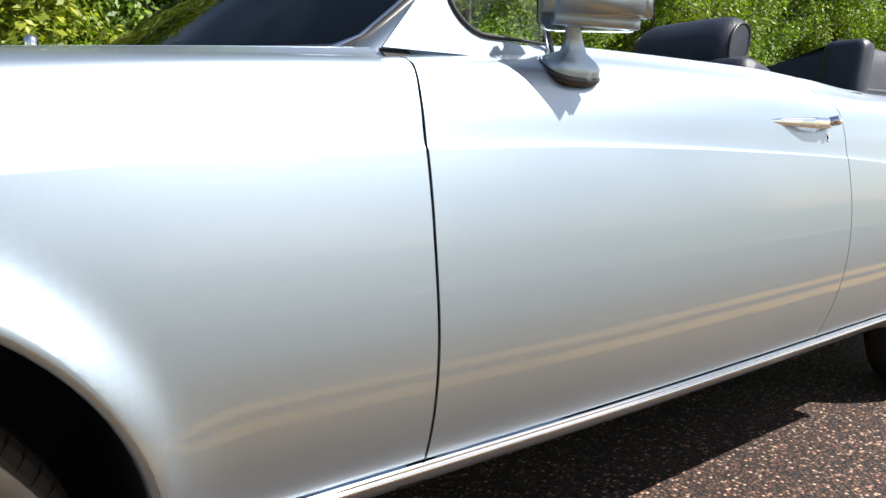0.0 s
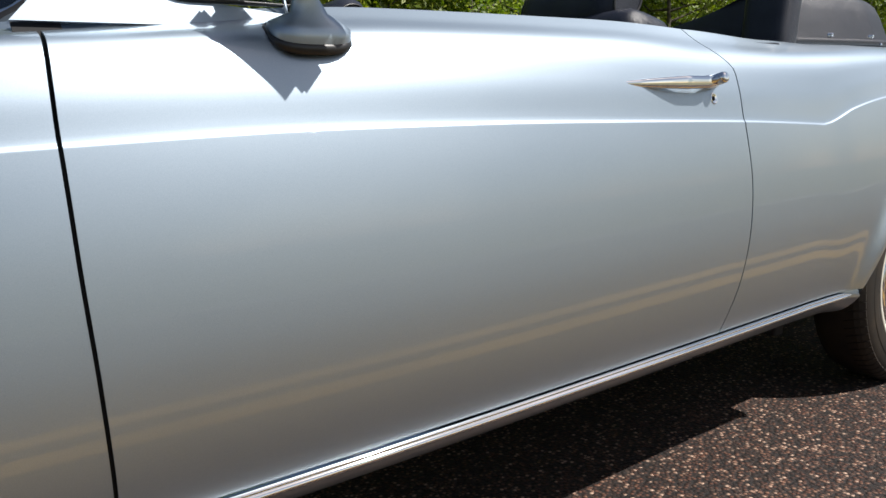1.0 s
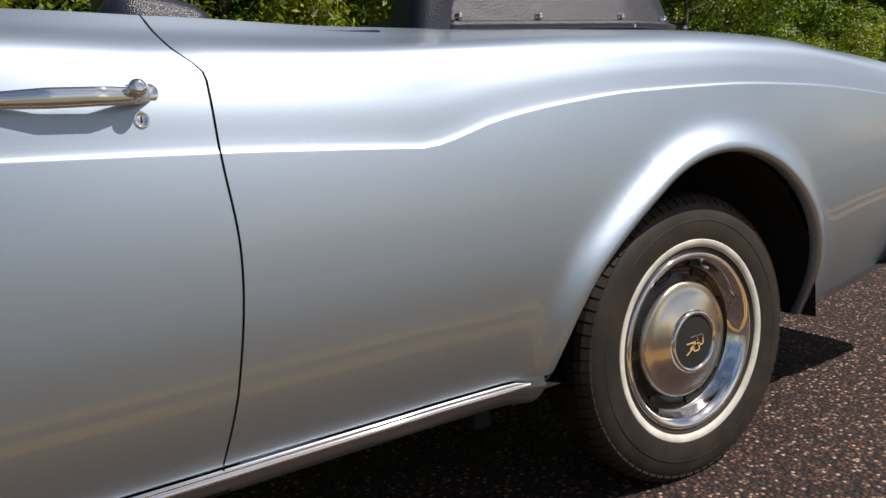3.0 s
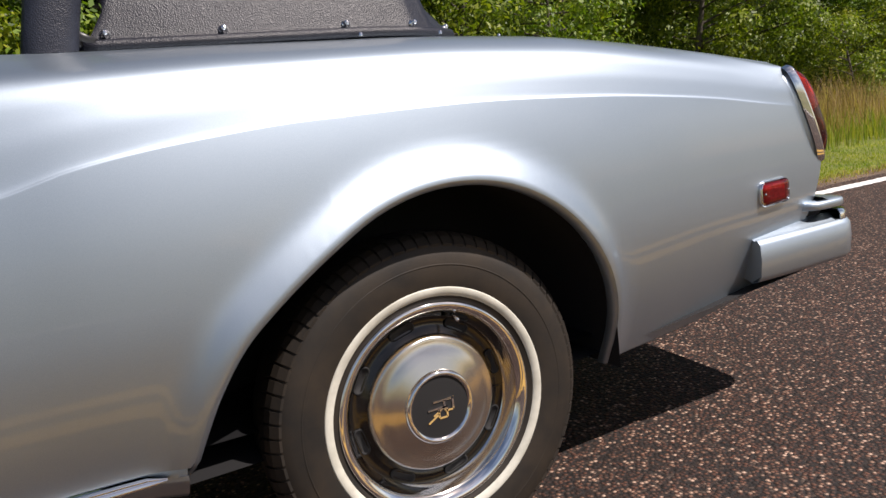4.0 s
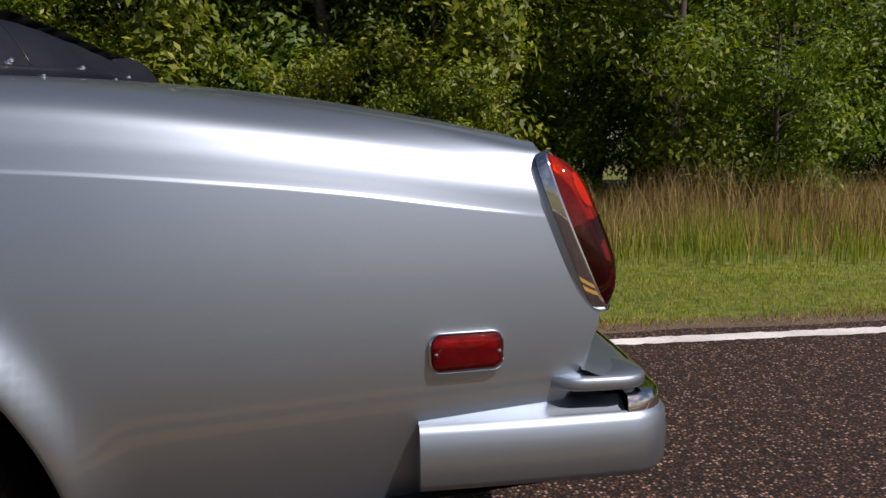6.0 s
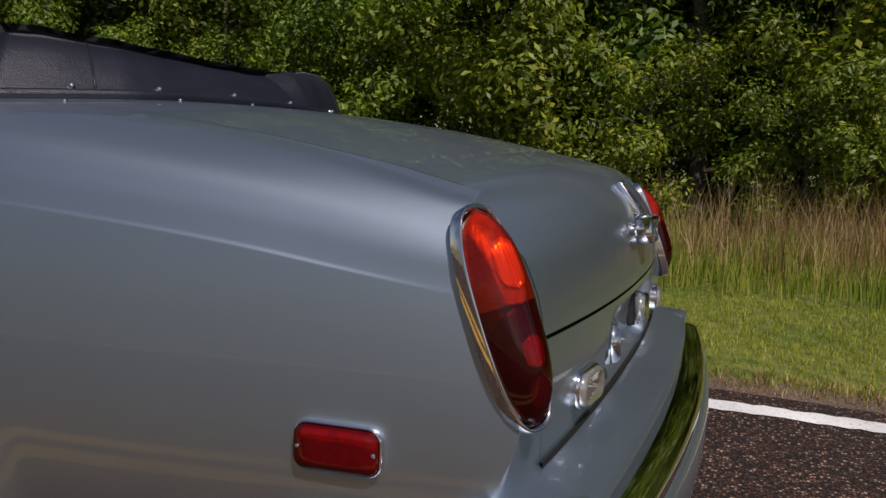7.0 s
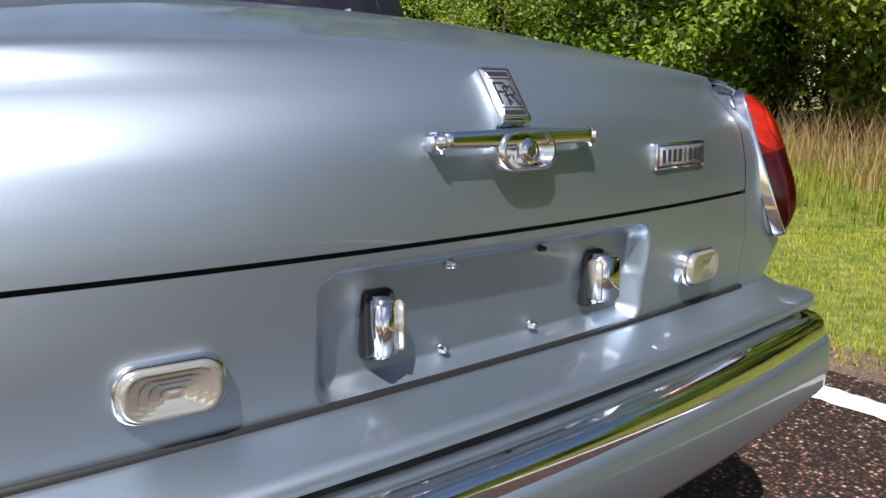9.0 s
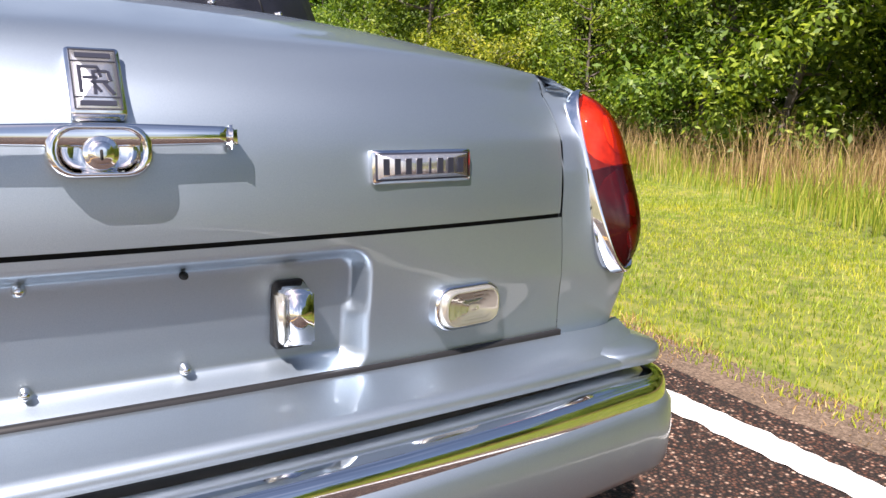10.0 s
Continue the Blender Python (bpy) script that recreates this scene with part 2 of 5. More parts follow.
def revolve(name, profile, mat, parent, centre, label="", steps=72, way=-1):
    """Turns (radius, out) pairs round the y axis at centre; out points to y * way."""
    a = np.linspace(0, 2 * math.pi, steps, endpoint=False)
    grid = np.array([[(centre[0] + r * math.cos(t), centre[1] + way * o, centre[2] + r * math.sin(t)) for t in a] for r, o in profile])
    return sheet(name, grid, mat, parent, label, closed=True, flip=way > 0)


def tube(name, path, radius, mat, parent, label="", sides=10, squash=1.0, closed=False):
    path = [Vector(p) for p in path]
    n = len(path)
    rad = radius if isinstance(radius, (list, tuple, np.ndarray)) else [radius] * n
    rings = []
    side = None
    for i, p in enumerate(path):
        ahead = (path[(i + 1) % n if closed else min(i + 1, n - 1)] - path[(i - 1) % n if closed else max(i - 1, 0)]).normalized()
        if side is None:
            side = ahead.cross(Vector((0, 0, 1)))
            if side.length < 0.1:
                side = ahead.cross(Vector((0, 1, 0)))
        side = (side - ahead * side.dot(ahead)).normalized()
        up = side.cross(ahead)
        rings.append([p + side * rad[i] * math.cos(t) + up * rad[i] * squash * math.sin(t) for t in np.linspace(0, 2 * math.pi, sides, endpoint=False)])
    if closed:
        rings.append(rings[0])
    k = sides
    verts = [v for r in rings for v in r]
    faces = [(i * k + j, i * k + (j + 1) % k, (i + 1) * k + (j + 1) % k, (i + 1) * k + j) for i in range(len(rings) - 1) for j in range(k)]
    if not closed:
        faces += [tuple(range(k))[::-1], tuple(range((len(rings) - 1) * k, len(rings) * k))]
    return from_arrays(name, verts, faces, mat, parent, label)


def rounded(w, h, r, n=6, power=None):
    """The outline of a rounded rectangle, centred."""
    pts = []
    for cx, cy, a0 in ((w / 2 - r, h / 2 - r, 0), (-w / 2 + r, h / 2 - r, 90), (-w / 2 + r, -h / 2 + r, 180), (w / 2 - r, -h / 2 + r, 270)):
        for k in range(n):
            a = radians(a0 + 90 * k / (n - 1))
            pts.append((cx + r * math.cos(a), cy + r * math.sin(a)))
    return pts


def plaque(name, outline, layers, m, mat, parent, label="", close=True):
    """Stacks scaled copies of an outline (u, v) at heights w: layers of (scale or inset pair, w); m places u, v, w in the world."""
    rings = []
    for s, w in layers:
        rings.append([m @ Vector((u * s, v * s, w)) for u, v in outline])
    k = len(outline)
    verts = [v for r in rings for v in r]
    faces = [(i * k + j, i * k + (j + 1) % k, (i + 1) * k + (j + 1) % k, (i + 1) * k + j) for i in range(len(rings) - 1) for j in range(k)]
    if close:
        c = sum((v for v in rings[-1]), Vector()) / k
        verts.append(c)
        faces += [((len(rings) - 1) * k + j, (len(rings) - 1) * k + (j + 1) % k, len(verts) - 1) for j in range(k)]
    return from_arrays(name, verts, faces, mat, parent, label)


def frame_at(place, u, w):
    """A pose with u along the given way, w out of the surface."""
    u, w = Vector(u).normalized(), Vector(w).normalized()
    v = w.cross(u).normalized()
    u = v.cross(w)
    return Matrix(((u.x, v.x, w.x, place[0]), (u.y, v.y, w.y, place[1]), (u.z, v.z, w.z, place[2]), (0, 0, 0, 1)))


# ---- the car: curves along its length (x), left side at negative y ----
crease_z = pchip([-4.2, -3.6, -3.14, -2.88, -2.54, -2.24, -1.9, -1.5, -1.1, -0.80, -0.748, -0.69, -0.60, -0.40, -0.21, 0.085, 0.43, 0.70, 0.90, 1.07, 1.17, 1.4],
                 [0.80, 0.88, 0.909, 0.924, 0.935, 0.939, 0.934, 0.921, 0.904, 0.8855, 0.882, 0.892, 0.917, 0.944, 0.956, 0.959, 0.946, 0.925, 0.904, 0.880, 0.866, 0.835])
crease_y = pchip([-4.2, -3.6, -2.55, -1.8, -1.1, -0.75, 0, 0.5, 1.0, 1.35], [0.74, 0.835, 0.868, 0.888, 0.895, 0.897, 0.872, 0.838, 0.784, 0.749])
SX = [-4.2, -3.4, -2.6, -2.0, -1.5, -1.1, -0.8, -0.55, -0.3, 0, 0.4, 0.7, 1.0, 1.25]
shoulder_z = pchip(SX, [0.935, 1.012, 1.068, 1.085, 1.078, 1.055, 1.050, 1.058, 1.064, 1.065, 1.052, 1.024, 0.982, 0.935])
top_z = pchip(SX, [0.97, 1.040, 1.088, 1.12, 1.117, 1.100, 1.088, 1.094, 1.100, 1.100, 1.088, 1.060, 1.017, 0.968])
deck_z = pchip(SX, [0.98, 1.054, 1.102, 1.142, 1.140, 1.128, 1.112, 1.113, 1.118, 1.118, 1.106, 1.078, 1.032, 0.982])
shoulder_in = pchip(SX, [0.05, 0.05, 0.045, 0.045, 0.045, 0.045, 0.045, 0.045, 0.045, 0.045, 0.045, 0.045, 0.038, 0.022])
top_in = pchip(SX, [0.13, 0.12, 0.10, 0.095, 0.095, 0.10, 0.11, 0.12, 0.12, 0.12, 0.12, 0.12, 0.085, 0.042])
deck_in = pchip(SX, [0.30, 0.26, 0.13, 0.125, 0.125, 0.13, 0.15, 0.19, 0.22, 0.23, 0.22, 0.196, 0.140, 0.072])
tail_x = pchip([0.28, 0.40, 0.52, 0.60, 0.70, 0.84, 0.96, 1.02], [1.10, 1.17, 1.235, 1.282, 1.318, 1.279, 1.230, 1.200])
ARCHES = [(0.035, 0.385, 0.43), (-3.41, 0.385, 0.43)]
GAP_FRONT = pchip([0.25, 0.395, 0.62, 0.81, 0.936, 1.087, 1.15], [-2.536, -2.534, -2.541, -2.546, -2.546, -2.540, -2.535])
GAP_REAR = pchip([0.25, 0.398, 0.546, 0.772, 0.909, 1.02, 1.072, 1.14], [-1.20, -1.163, -1.128, -1.101, -1.108, -1.108, -1.150, -1.175])
SILL = 0.402


# the rear arch reaches further forward than a circle
front_arch = pchip([-0.534, -0.52, -0.49, -0.455, -0.40, -0.33, -0.26, -0.20], [0.315, 0.355, 0.440, 0.520, 0.600, 0.660, 0.709, 0.7455])
ARCH_RUN = np.array([(x, float(front_arch(x))) for x in np.linspace(-0.534, -0.20, 500)])


def bottom_z(x):
    z = np.interp(x, [-4.2, -3.9, -2.9, -0.4, 0.5, 0.8, 1.0, 1.2, 1.35], [0.34, 0.32, SILL + 0.003, SILL + 0.003, 0.318, 0.33, 0.352, 0.39, 0.42])
    for cx, cz, r in ARCHES:
        d = abs(x - cx)
        if cx > -1 and -0.534 < x < -0.20:
            z = max(z, float(front_arch(x)))
        elif d <= r:
            z = max(z, cz + math.sqrt(max(r * r - d * d, 0))) if d < r - 1e-5 else max(z, cz)
    return z


def flank_y(x, z):
    """Half width below the crease, with the flared wheel arches."""
    zc, w = crease_z(x), crease_y(x)
    zm = 0.66
    y = w + 0.34 * ((zc - zm) ** 2 - (z - zm) ** 2) if z > zm else w + 0.34 * (zc - zm) ** 2 - 0.76 * (z - zm) ** 2
    for cx, cz, r in ARCHES:
        d = math.hypot(x - cx, max(z - cz, 0)) - r
        if cx > -1 and -0.75 < x < -0.12:
            d = min(d, float(np.hypot(ARCH_RUN[:, 0] - x, ARCH_RUN[:, 1] - z).min()))
        if -0.02 < d < 0.14:
            y += 0.026 * math.exp(-((d - 0.004) / 0.036) ** 2)
    return y


def spline(points, n):
    """Catmull-Rom through the points, n samples without the first."""
    p = [2 * np.array(points[0]) - np.array(points[1]), *map(np.array, points), 2 * np.array(points[-1]) - np.array(points[-2])]
    out = []
    for t in np.linspace(0, len(points) - 1, n + 1)[1:]:
        i = min(int(t), len(points) - 2)
        f = t - i
        a, b, c, d = p[i:i + 4]
        out.append(0.5 * (2 * b + (c - a) * f + (2 * a - 5 * b + 4 * c - d) * f * f + (3 * b - a - 3 * c + d) * f ** 3))
    return out


def section(x):
    """Rows of (half width, height) from the sill over the shoulder to the deck."""
    zb, zc = bottom_z(x), crease_z(x)
    low = np.interp(x, [-4.2, -3.9, -2.9, -0.4, 0.5, 0.8, 1.0, 1.2, 1.35], [0.34, 0.32, SILL + 0.003, SILL + 0.003, 0.318, 0.33, 0.352, 0.39, 0.42])
    rows = []
    heights = [low + (zc - low) * k / 32 for k in range(32)] + [zc - 0.007, zc - 0.002, zc]
    for k, z in enumerate(heights):
        z = max(z, zb + 0.0006 * k)
        rows.append((flank_y(x, z), z))
    w = crease_y(x)
    edge = np.interp(x, [1.0, 1.2], [1.0, 0.0])
    # a narrow pressed ledge, then the upper side carries on at nearly the same slope
    rows += [(w - 0.0002 - 0.0003 * edge, zc + 0.0010), (w - 0.0006 - 0.0019 * edge, zc + 0.0034), (w - 0.0009 - 0.0023 * edge, zc + 0.0048), (w - 0.0013 - 0.0026 * edge, zc + 0.0068), (w - 0.0026 - 0.0030 * edge, zc + 0.0140)]
    start = rows[-1]
    zs, zt, zd = shoulder_z(x), top_z(x), deck_z(x)
    rows += [tuple(q) for q in spline([start, (w - 0.35 * shoulder_in(x) - 0.003 * edge, start[1] + 0.5 * (zs - start[1])), (w - shoulder_in(x), zs), (w - top_in(x), zt), (w - deck_in(x), zd)], 20)]
    return rows


def stations(a, b, step):
    """Places along x, closer together round the ends of an arch."""
    xs = set(np.linspace(a, b, max(2, int(abs(b - a) / step) + 1)))
    for cx, cz, r in ARCHES:
        if a < cx + r and b > cx - r:
            xs = {x for x in xs if abs(x - cx) > r + 0.012}
            if cx > -1:
                xs |= {-0.534 + k * 0.0085 for k in range(40)} | {-0.5345}
            xs |= {cx - (r - 1e-4) * math.cos(t) for t in np.linspace(0, math.pi, 49)} | {cx - r - 2e-4, cx + r + 2e-4, cx - r - 0.01, cx + r + 0.01}
    return sorted(x for x in xs if a - 1e-6 <= x <= b + 1e-6)


def flank(name, left, right, step, side, parent, label=""):
    """A side panel between two edge curves x(z)."""
    l0, r0 = float(left(0.9)), float(right(0.9))
    xs = stations(l0, r0, step)
    grid = []
    for x0 in xs:
        rows = section(x0)
        col = []
        f = (x0 - l0) / (r0 - l0)
        el, er = max(0, 1 - f * (r0 - l0) / 0.35), max(0, 1 - (1 - f) * (r0 - l0) / 0.35)
        for y, z in rows:
            x = x0 + (float(left(z)) - l0) * el ** 1.5 + (float(right(z)) - r0) * er ** 1.5
            col.append((x, y, z))
        # keep the width of the place where each point has come to lie
        col = [(x, y + (float(crease_y(x)) - float(crease_y(x0))), z) for x, y, z in col]
        grid.append([(x, -side * -y if side > 0 else -y, z) for x, y, z in col])
    grid = np.array(grid).transpose(1, 0, 2)
    return sheet(name, grid, PAINT, parent, label, thick=0.004, flip=side > 0), grid


car = tagged(new("convertible_car"), "silver-blue vintage convertible with chrome trim parked on the asphalt", "car")
EDGE = {}
for side in (-1, 1):
    flank("front_fender", lambda z: -4.15, lambda z: GAP_FRONT(z) - 0.003, 0.05, side, car)
    door, _ = flank("door", lambda z: GAP_FRONT(z) + 0.003, lambda z: GAP_REAR(z) - 0.002, 0.05, side, car)
    quarter, EDGE[side] = flank("rear_fender", lambda z: GAP_REAR(z) + 0.002, lambda z: float(tail_x(z)), 0.035, side, car)
    if side < 0:
        LEFT_DOOR = door
    # dark backing behind the door gaps
    for gap in (GAP_FRONT, GAP_REAR):
        grid = []
        for z in np.linspace(0.34, 1.10, 24):
            y = flank_y(float(gap(z)), z) if z < crease_z(float(gap(z))) else np.interp(z, [crease_z(float(gap(z))), shoulder_z(float(gap(z))), 1.12], [crease_y(float(gap(z))) - 0.014, crease_y(float(gap(z))) - 0.045, crease_y(float(gap(z))) - 0.12])
            grid.append([(float(gap(z)) + d, side * (y - 0.012), z) for d in (-0.03, 0.03)])
        sheet("door_jamb", grid, BLACK, car, "black shut line", thick=0.003)
    # arch lips and dark wheel wells
    for cx, cz, r in ARCHES:
        t = np.concatenate([[0.0], np.linspace(0, math.pi, 41), [math.pi]])
        base = [cz - 0.067 if k in (0, 42) else cz for k in range(43)]
        rim_pts = [(cx - r * math.cos(a), base[k] + r * math.sin(a)) for k, a in enumerate(t)]
        if cx > -1:
            rim_pts = [p for p in rim_pts if p[0] > -0.195]
            rim_pts = [(x, max(0.39, float(front_arch(x)))) for x in np.linspace(-0.53, -0.20, 24)] + rim_pts
        grid = []
        for inset, deep in ((0.000, 0.001), (0.006, 0.003), (0.010, 0.010), (0.010, 0.028)):
            grid.append([(cx + (x - cx) * (1 - inset / r), side * (flank_y(x, max(z, 0.3)) - deep), cz + (z - cz) * (1 - inset / r) if z > cz else z) for x, z in rim_pts])
        sheet("arch_lip", grid, PAINT, car)
        grid = [[(x, side * y, z) for x, z in rim_pts] for y in (0.85, 0.80, 0.52)]
        grid += [[(cx + (x - cx) * f, side * 0.52, 0.4 + (z - 0.4) * f) for x, z in rim_pts] for f in (0.6, 0.0)]
        sheet("wheel_well", grid, BLACK, car, "dark wheel well")

# ---- tail: cap round each lamp, lid, panel ----
lid_x = pchip([0.58, 0.64, 0.745, 0.80, 0.87, 0.92, 0.955, 0.985, 1.005, 1.018], [1.338, 1.340, 1.352, 1.355, 1.349, 1.338, 1.320, 1.293, 1.270, 1.250])


def rear_x(y, z):
    return float(lid_x(z)) - float(np.interp(z, [0.60, 0.70, 0.79, 0.85, 0.90, 0.935, 0.975], [0.026, 0.030, 0.046, 0.052, 0.062, 0.082, 0.104])) * (abs(y) / 0.64) ** 2.2



def face_half(z):
    return float(np.interp(z, [0.79, 0.85, 0.92, 0.975], [0.632, 0.640, 0.652, 0.668]))


for side in (-1, 1):
    ends = EDGE[side][:, -1]
    rows = []
    for e in ends:
        zr = min(e[2], 0.972)
        if zr < 0.60:
            R = np.array((rear_x(0.635, 0.60) - (0.60 - zr) * 0.55, side * 0.635, zr))
        else:
            R = np.array((rear_x(face_half(zr) + 0.004, zr), side * (face_half(zr) + 0.004), zr))
        row = []
        for a in np.linspace(0, math.pi / 2, 13):
            s, c = math.sin(a) ** 0.8, 1 - math.cos(a)
            row.append((e[0] + (R[0] - e[0]) * s, e[1] + (R[1] - e[1]) * c, e[2] + (R[2] - e[2]) * c))
        rows.append(row)
    sheet("tail_cap", rows, PAINT, car, flip=side > 0)

lid_top = pchip([0.0, 0.40, 0.60, 0.80, 1.0, 1.12, 1.20, 1.255], [1.155, 1.142, 1.130, 1.108, 1.075, 1.050, 1.032, 1.018])


def deck_height(x, y, half):
    """Height of the deck: the fenders' inner edge at the sides, a low crown in the middle."""
    edge = float(deck_z(x))
    mid = float(lid_top(x))
    f = min(abs(y) / half, 1.0)
    return mid + (edge - mid) * f ** 2.4


def lid_half(x):
    return float(np.interp(x, [0.42, 0.9, 1.1, 1.225], [0.590, 0.622, 0.640, 0.668]))



# lid: deck part runs into the rear face
grid = []
for f in np.linspace(-1, 1, 49):
    col = []
    for x in np.linspace(0.47 - 0.10 * f * f, 1.225 - 0.035 * abs(f) ** 3, 26):
        h = lid_half(x)
        col.append((x, f * h, deck_height(x, f * h, crease_y(x) - deck_in(x))))
    x0, _, z0 = col[-1]
    tail = []
    for k in range(1, 21):
        g = k / 20
        z = 0.790 + (0.985 - 0.012 * abs(f) ** 3 - 0.790) * (1 - g)
        tail.append((rear_x(f * face_half(z), z), f * face_half(z), z))
    # rounded joint between deck and face
    a, b = np.array(col[-1]), np.array(tail[0])
    pa, pb = np.array(col[-2]), np.array(tail[1])
    for s in (0.25, 0.5, 0.75):
        h00, h10, h01, h11 = 2 * s**3 - 3 * s * s + 1, s**3 - 2 * s * s + s, -2 * s**3 + 3 * s * s, s**3 - s * s
        n = np.linalg.norm(b - a)
        col.append(tuple(h00 * a + h10 * n * (a - pa) / np.linalg.norm(a - pa) + h01 * b + h11 * n * (pb - b) / np.linalg.norm(pb - b)))
    grid.append(col + tail)
boot_lid = sheet("boot_lid", grid, PAINT, car, "silver-blue boot lid with chrome handle", thick=0.012, flip=False)
# black channel under the lid's edges
for col, side in ((grid[0], -1), (grid[-1], 1)):
    sheet("lid_channel", [[(x - 0.010, y + side * d, z - 0.012) for x, y, z in col] for d in (-0.015, 0.005)], BLACK, boot_lid, "black shut line")
    # painted corner between the lid's edge and the lamp
    edge_run = [(x, y, z) for x, y, z in col if x > 1.14 and z > 0.86]
    sheet("deck_corner", [[(x - 0.3 * d, y + side * (0.005 + d), z - 0.004 - e) for x, y, z in edge_run] for d, e in ((0.0, 0.003), (0.003, 0.0), (0.016, 0.005), (0.030, 0.014))], PAINT, car, flip=side > 0)
sheet("lid_channel", [[(rear_x(y, 0.79) - 0.012, y, z) for y in np.linspace(-0.635, 0.635, 40)] for z in (0.775, 0.80)], BLACK, boot_lid, "black shut line")
# deck strips between lid and fenders, and in front of the lid
for side in (-1, 1):
    rows = []
    for f in np.linspace(0, 1, 8):
        row = []
        for x in np.linspace(-0.62, 1.222, 60):
            yo = float(crease_y(x) - deck_in(x)) + 0.002
            yi = lid_half(x) + 0.004 if x > 0.42 else lid_half(0.42) + 0.004
            yi = min(yi, yo - 0.002)
            y = yo + (yi - yo) * f
            # the outer edge dips under the fender
            under = 0.016 * (1 - f) * float(np.interp(x, [0.8, 1.05], [0.0, 1.0]))
            row.append((x, side * (y + under), deck_height(x, y, yo) - 0.7 * under))
        rows.append(row)
    sheet("deck_strip", rows, PAINT, car, flip=side < 0)
front = []
for f in np.linspace(-1, 1, 41):
    h = lid_half(0.42) + 0.004
    xe = 0.464 - 0.10 * f * f
    front.append([(x, f * h, deck_height(x, f * h, crease_y(x) - deck_in(x))) for x in np.linspace(-0.60, xe, 20)])
sheet("deck_front", front, PAINT, car)


# rear panel with the pressed number-plate recess
def recess(y, z):
    def ease(t):
        t = min(max(t, 0), 1)
        return t * t * (3 - 2 * t)
    # a rounded rectangle, pressed in behind sloping walls
    qx, qz = abs(y - 0.008) - 0.300 + 0.035, abs(z - 0.684) - 0.086 + 0.035
    d = math.hypot(max(qx, 0), max(qz, 0)) + min(max(qx, qz), 0) - 0.035
    return 0.034 * ease(-d / (0.030 if z < 0.684 else 0.020))


ys_ = np.unique(np.concatenate([np.linspace(-0.635, 0.635, 90), np.linspace(0.270, 0.312, 16), np.linspace(-0.296, -0.254, 16)]))
zs_ = np.unique(np.concatenate([np.linspace(0.590, 0.784, 24), np.linspace(0.596, 0.636, 14), np.linspace(0.752, 0.770, 9)]))
sheet("rear_panel", [[(rear_x(y, z) - recess(y, z), y, z) for y in ys_] for z in zs_], PAINT, car, "silver-blue panel with a pressed recess", flip=False)
sheet("rear_valance", [[(rear_x(y, 0.60) - d - 0.01 * (abs(y) / 0.6) ** 2, y, z) for y in np.linspace(-0.64, 0.64, 30)] for z, d in ((0.596, 0.0), (0.58, 0.012), (0.50, 0.05), (0.40, 0.11), (0.34, 0.20))], PAINT, car)


# ---- bumper ----
def bumper_path(inset, n=64):
    """Plan of the rear bumper from its left front end round to the right, drawn in by inset."""
    pts = []
    for x in np.linspace(0.995, 1.36, 10):
        pts.append((x, -(0.812 - inset - 0.010 * ((x - 0.995) / 0.365) ** 2)))
    for a in np.linspace(0.12, 1.0, 12):
        t = a * math.pi / 2
        pts.append((1.36 + (0.095 - inset) * math.sin(t), -(0.70 + (0.102 - inset) * math.cos(t))))
    for y in np.linspace(-0.665, 0, 14):
        pts.append((1.455 - inset + 0.050 * (1 - (y / 0.70) ** 2), y))
    return pts + [(x, -y) for x, y in pts[-2::-1]]


def bumper_ring(profile):
    return [[(x, y, z) for x, y in bumper_path(i)] for i, z in profile]


bumper = new("rear_bumper")
bumper.parent = car
sheet("bumper_face", bumper_ring([(0.030, 0.405), (0.008, 0.412), (0.000, 0.425), (-0.003, 0.47), (0.000, 0.508), (0.008, 0.519), (0.014, 0.521)]), PAINT, bumper, "silver-blue painted bumper face", flip=True, thick=0.003)
# chrome upper face, from corner to corner
full = bumper_path(0.0)
first = 9
keep = slice(first, len(full) - first)
sheet("bumper_chrome", [[(x, y, z) for x, y in bumper_path(i)[keep]] for i, z in ((0.010, 0.519), (0.011, 0.536), (0.015, 0.546), (0.022, 0.549), (0.060, 0.551), (0.110, 0.553))], CHROME, bumper, "polished chrome upper face of the bumper", flip=True, thick=0.003)
for s in (-1, 1):
    arm = [[(x, s * abs(y), z) for x, y in bumper_path(i)[:first + 1]] for i, z in ((0.013, 0.519), (0.030, 0.528), (0.050, 0.542), (0.066, 0.540), (0.068, 0.42))]
    sheet("bumper_end", arm, PAINT, bumper, flip=s < 0)
    outline = [(0.030, 0.405), (0.0, 0.425), (-0.003, 0.47), (0.0, 0.508), (0.013, 0.519), (0.030, 0.528), (0.050, 0.542), (0.066, 0.540), (0.068, 0.42)]
    pts = [bumper_path(i)[0] for i, z in outline]
    verts = [(x + 0.001, s * abs(y), z) for (x, y), (i, z) in zip(pts, outline)]
    from_arrays("bumper_cap", [(0.996, s * 0.79, 0.47)] + verts, [(0, k, k + 1) for k in range(1, len(verts))] + [(0, len(verts), 1)], PAINT, bumper, smooth=False)
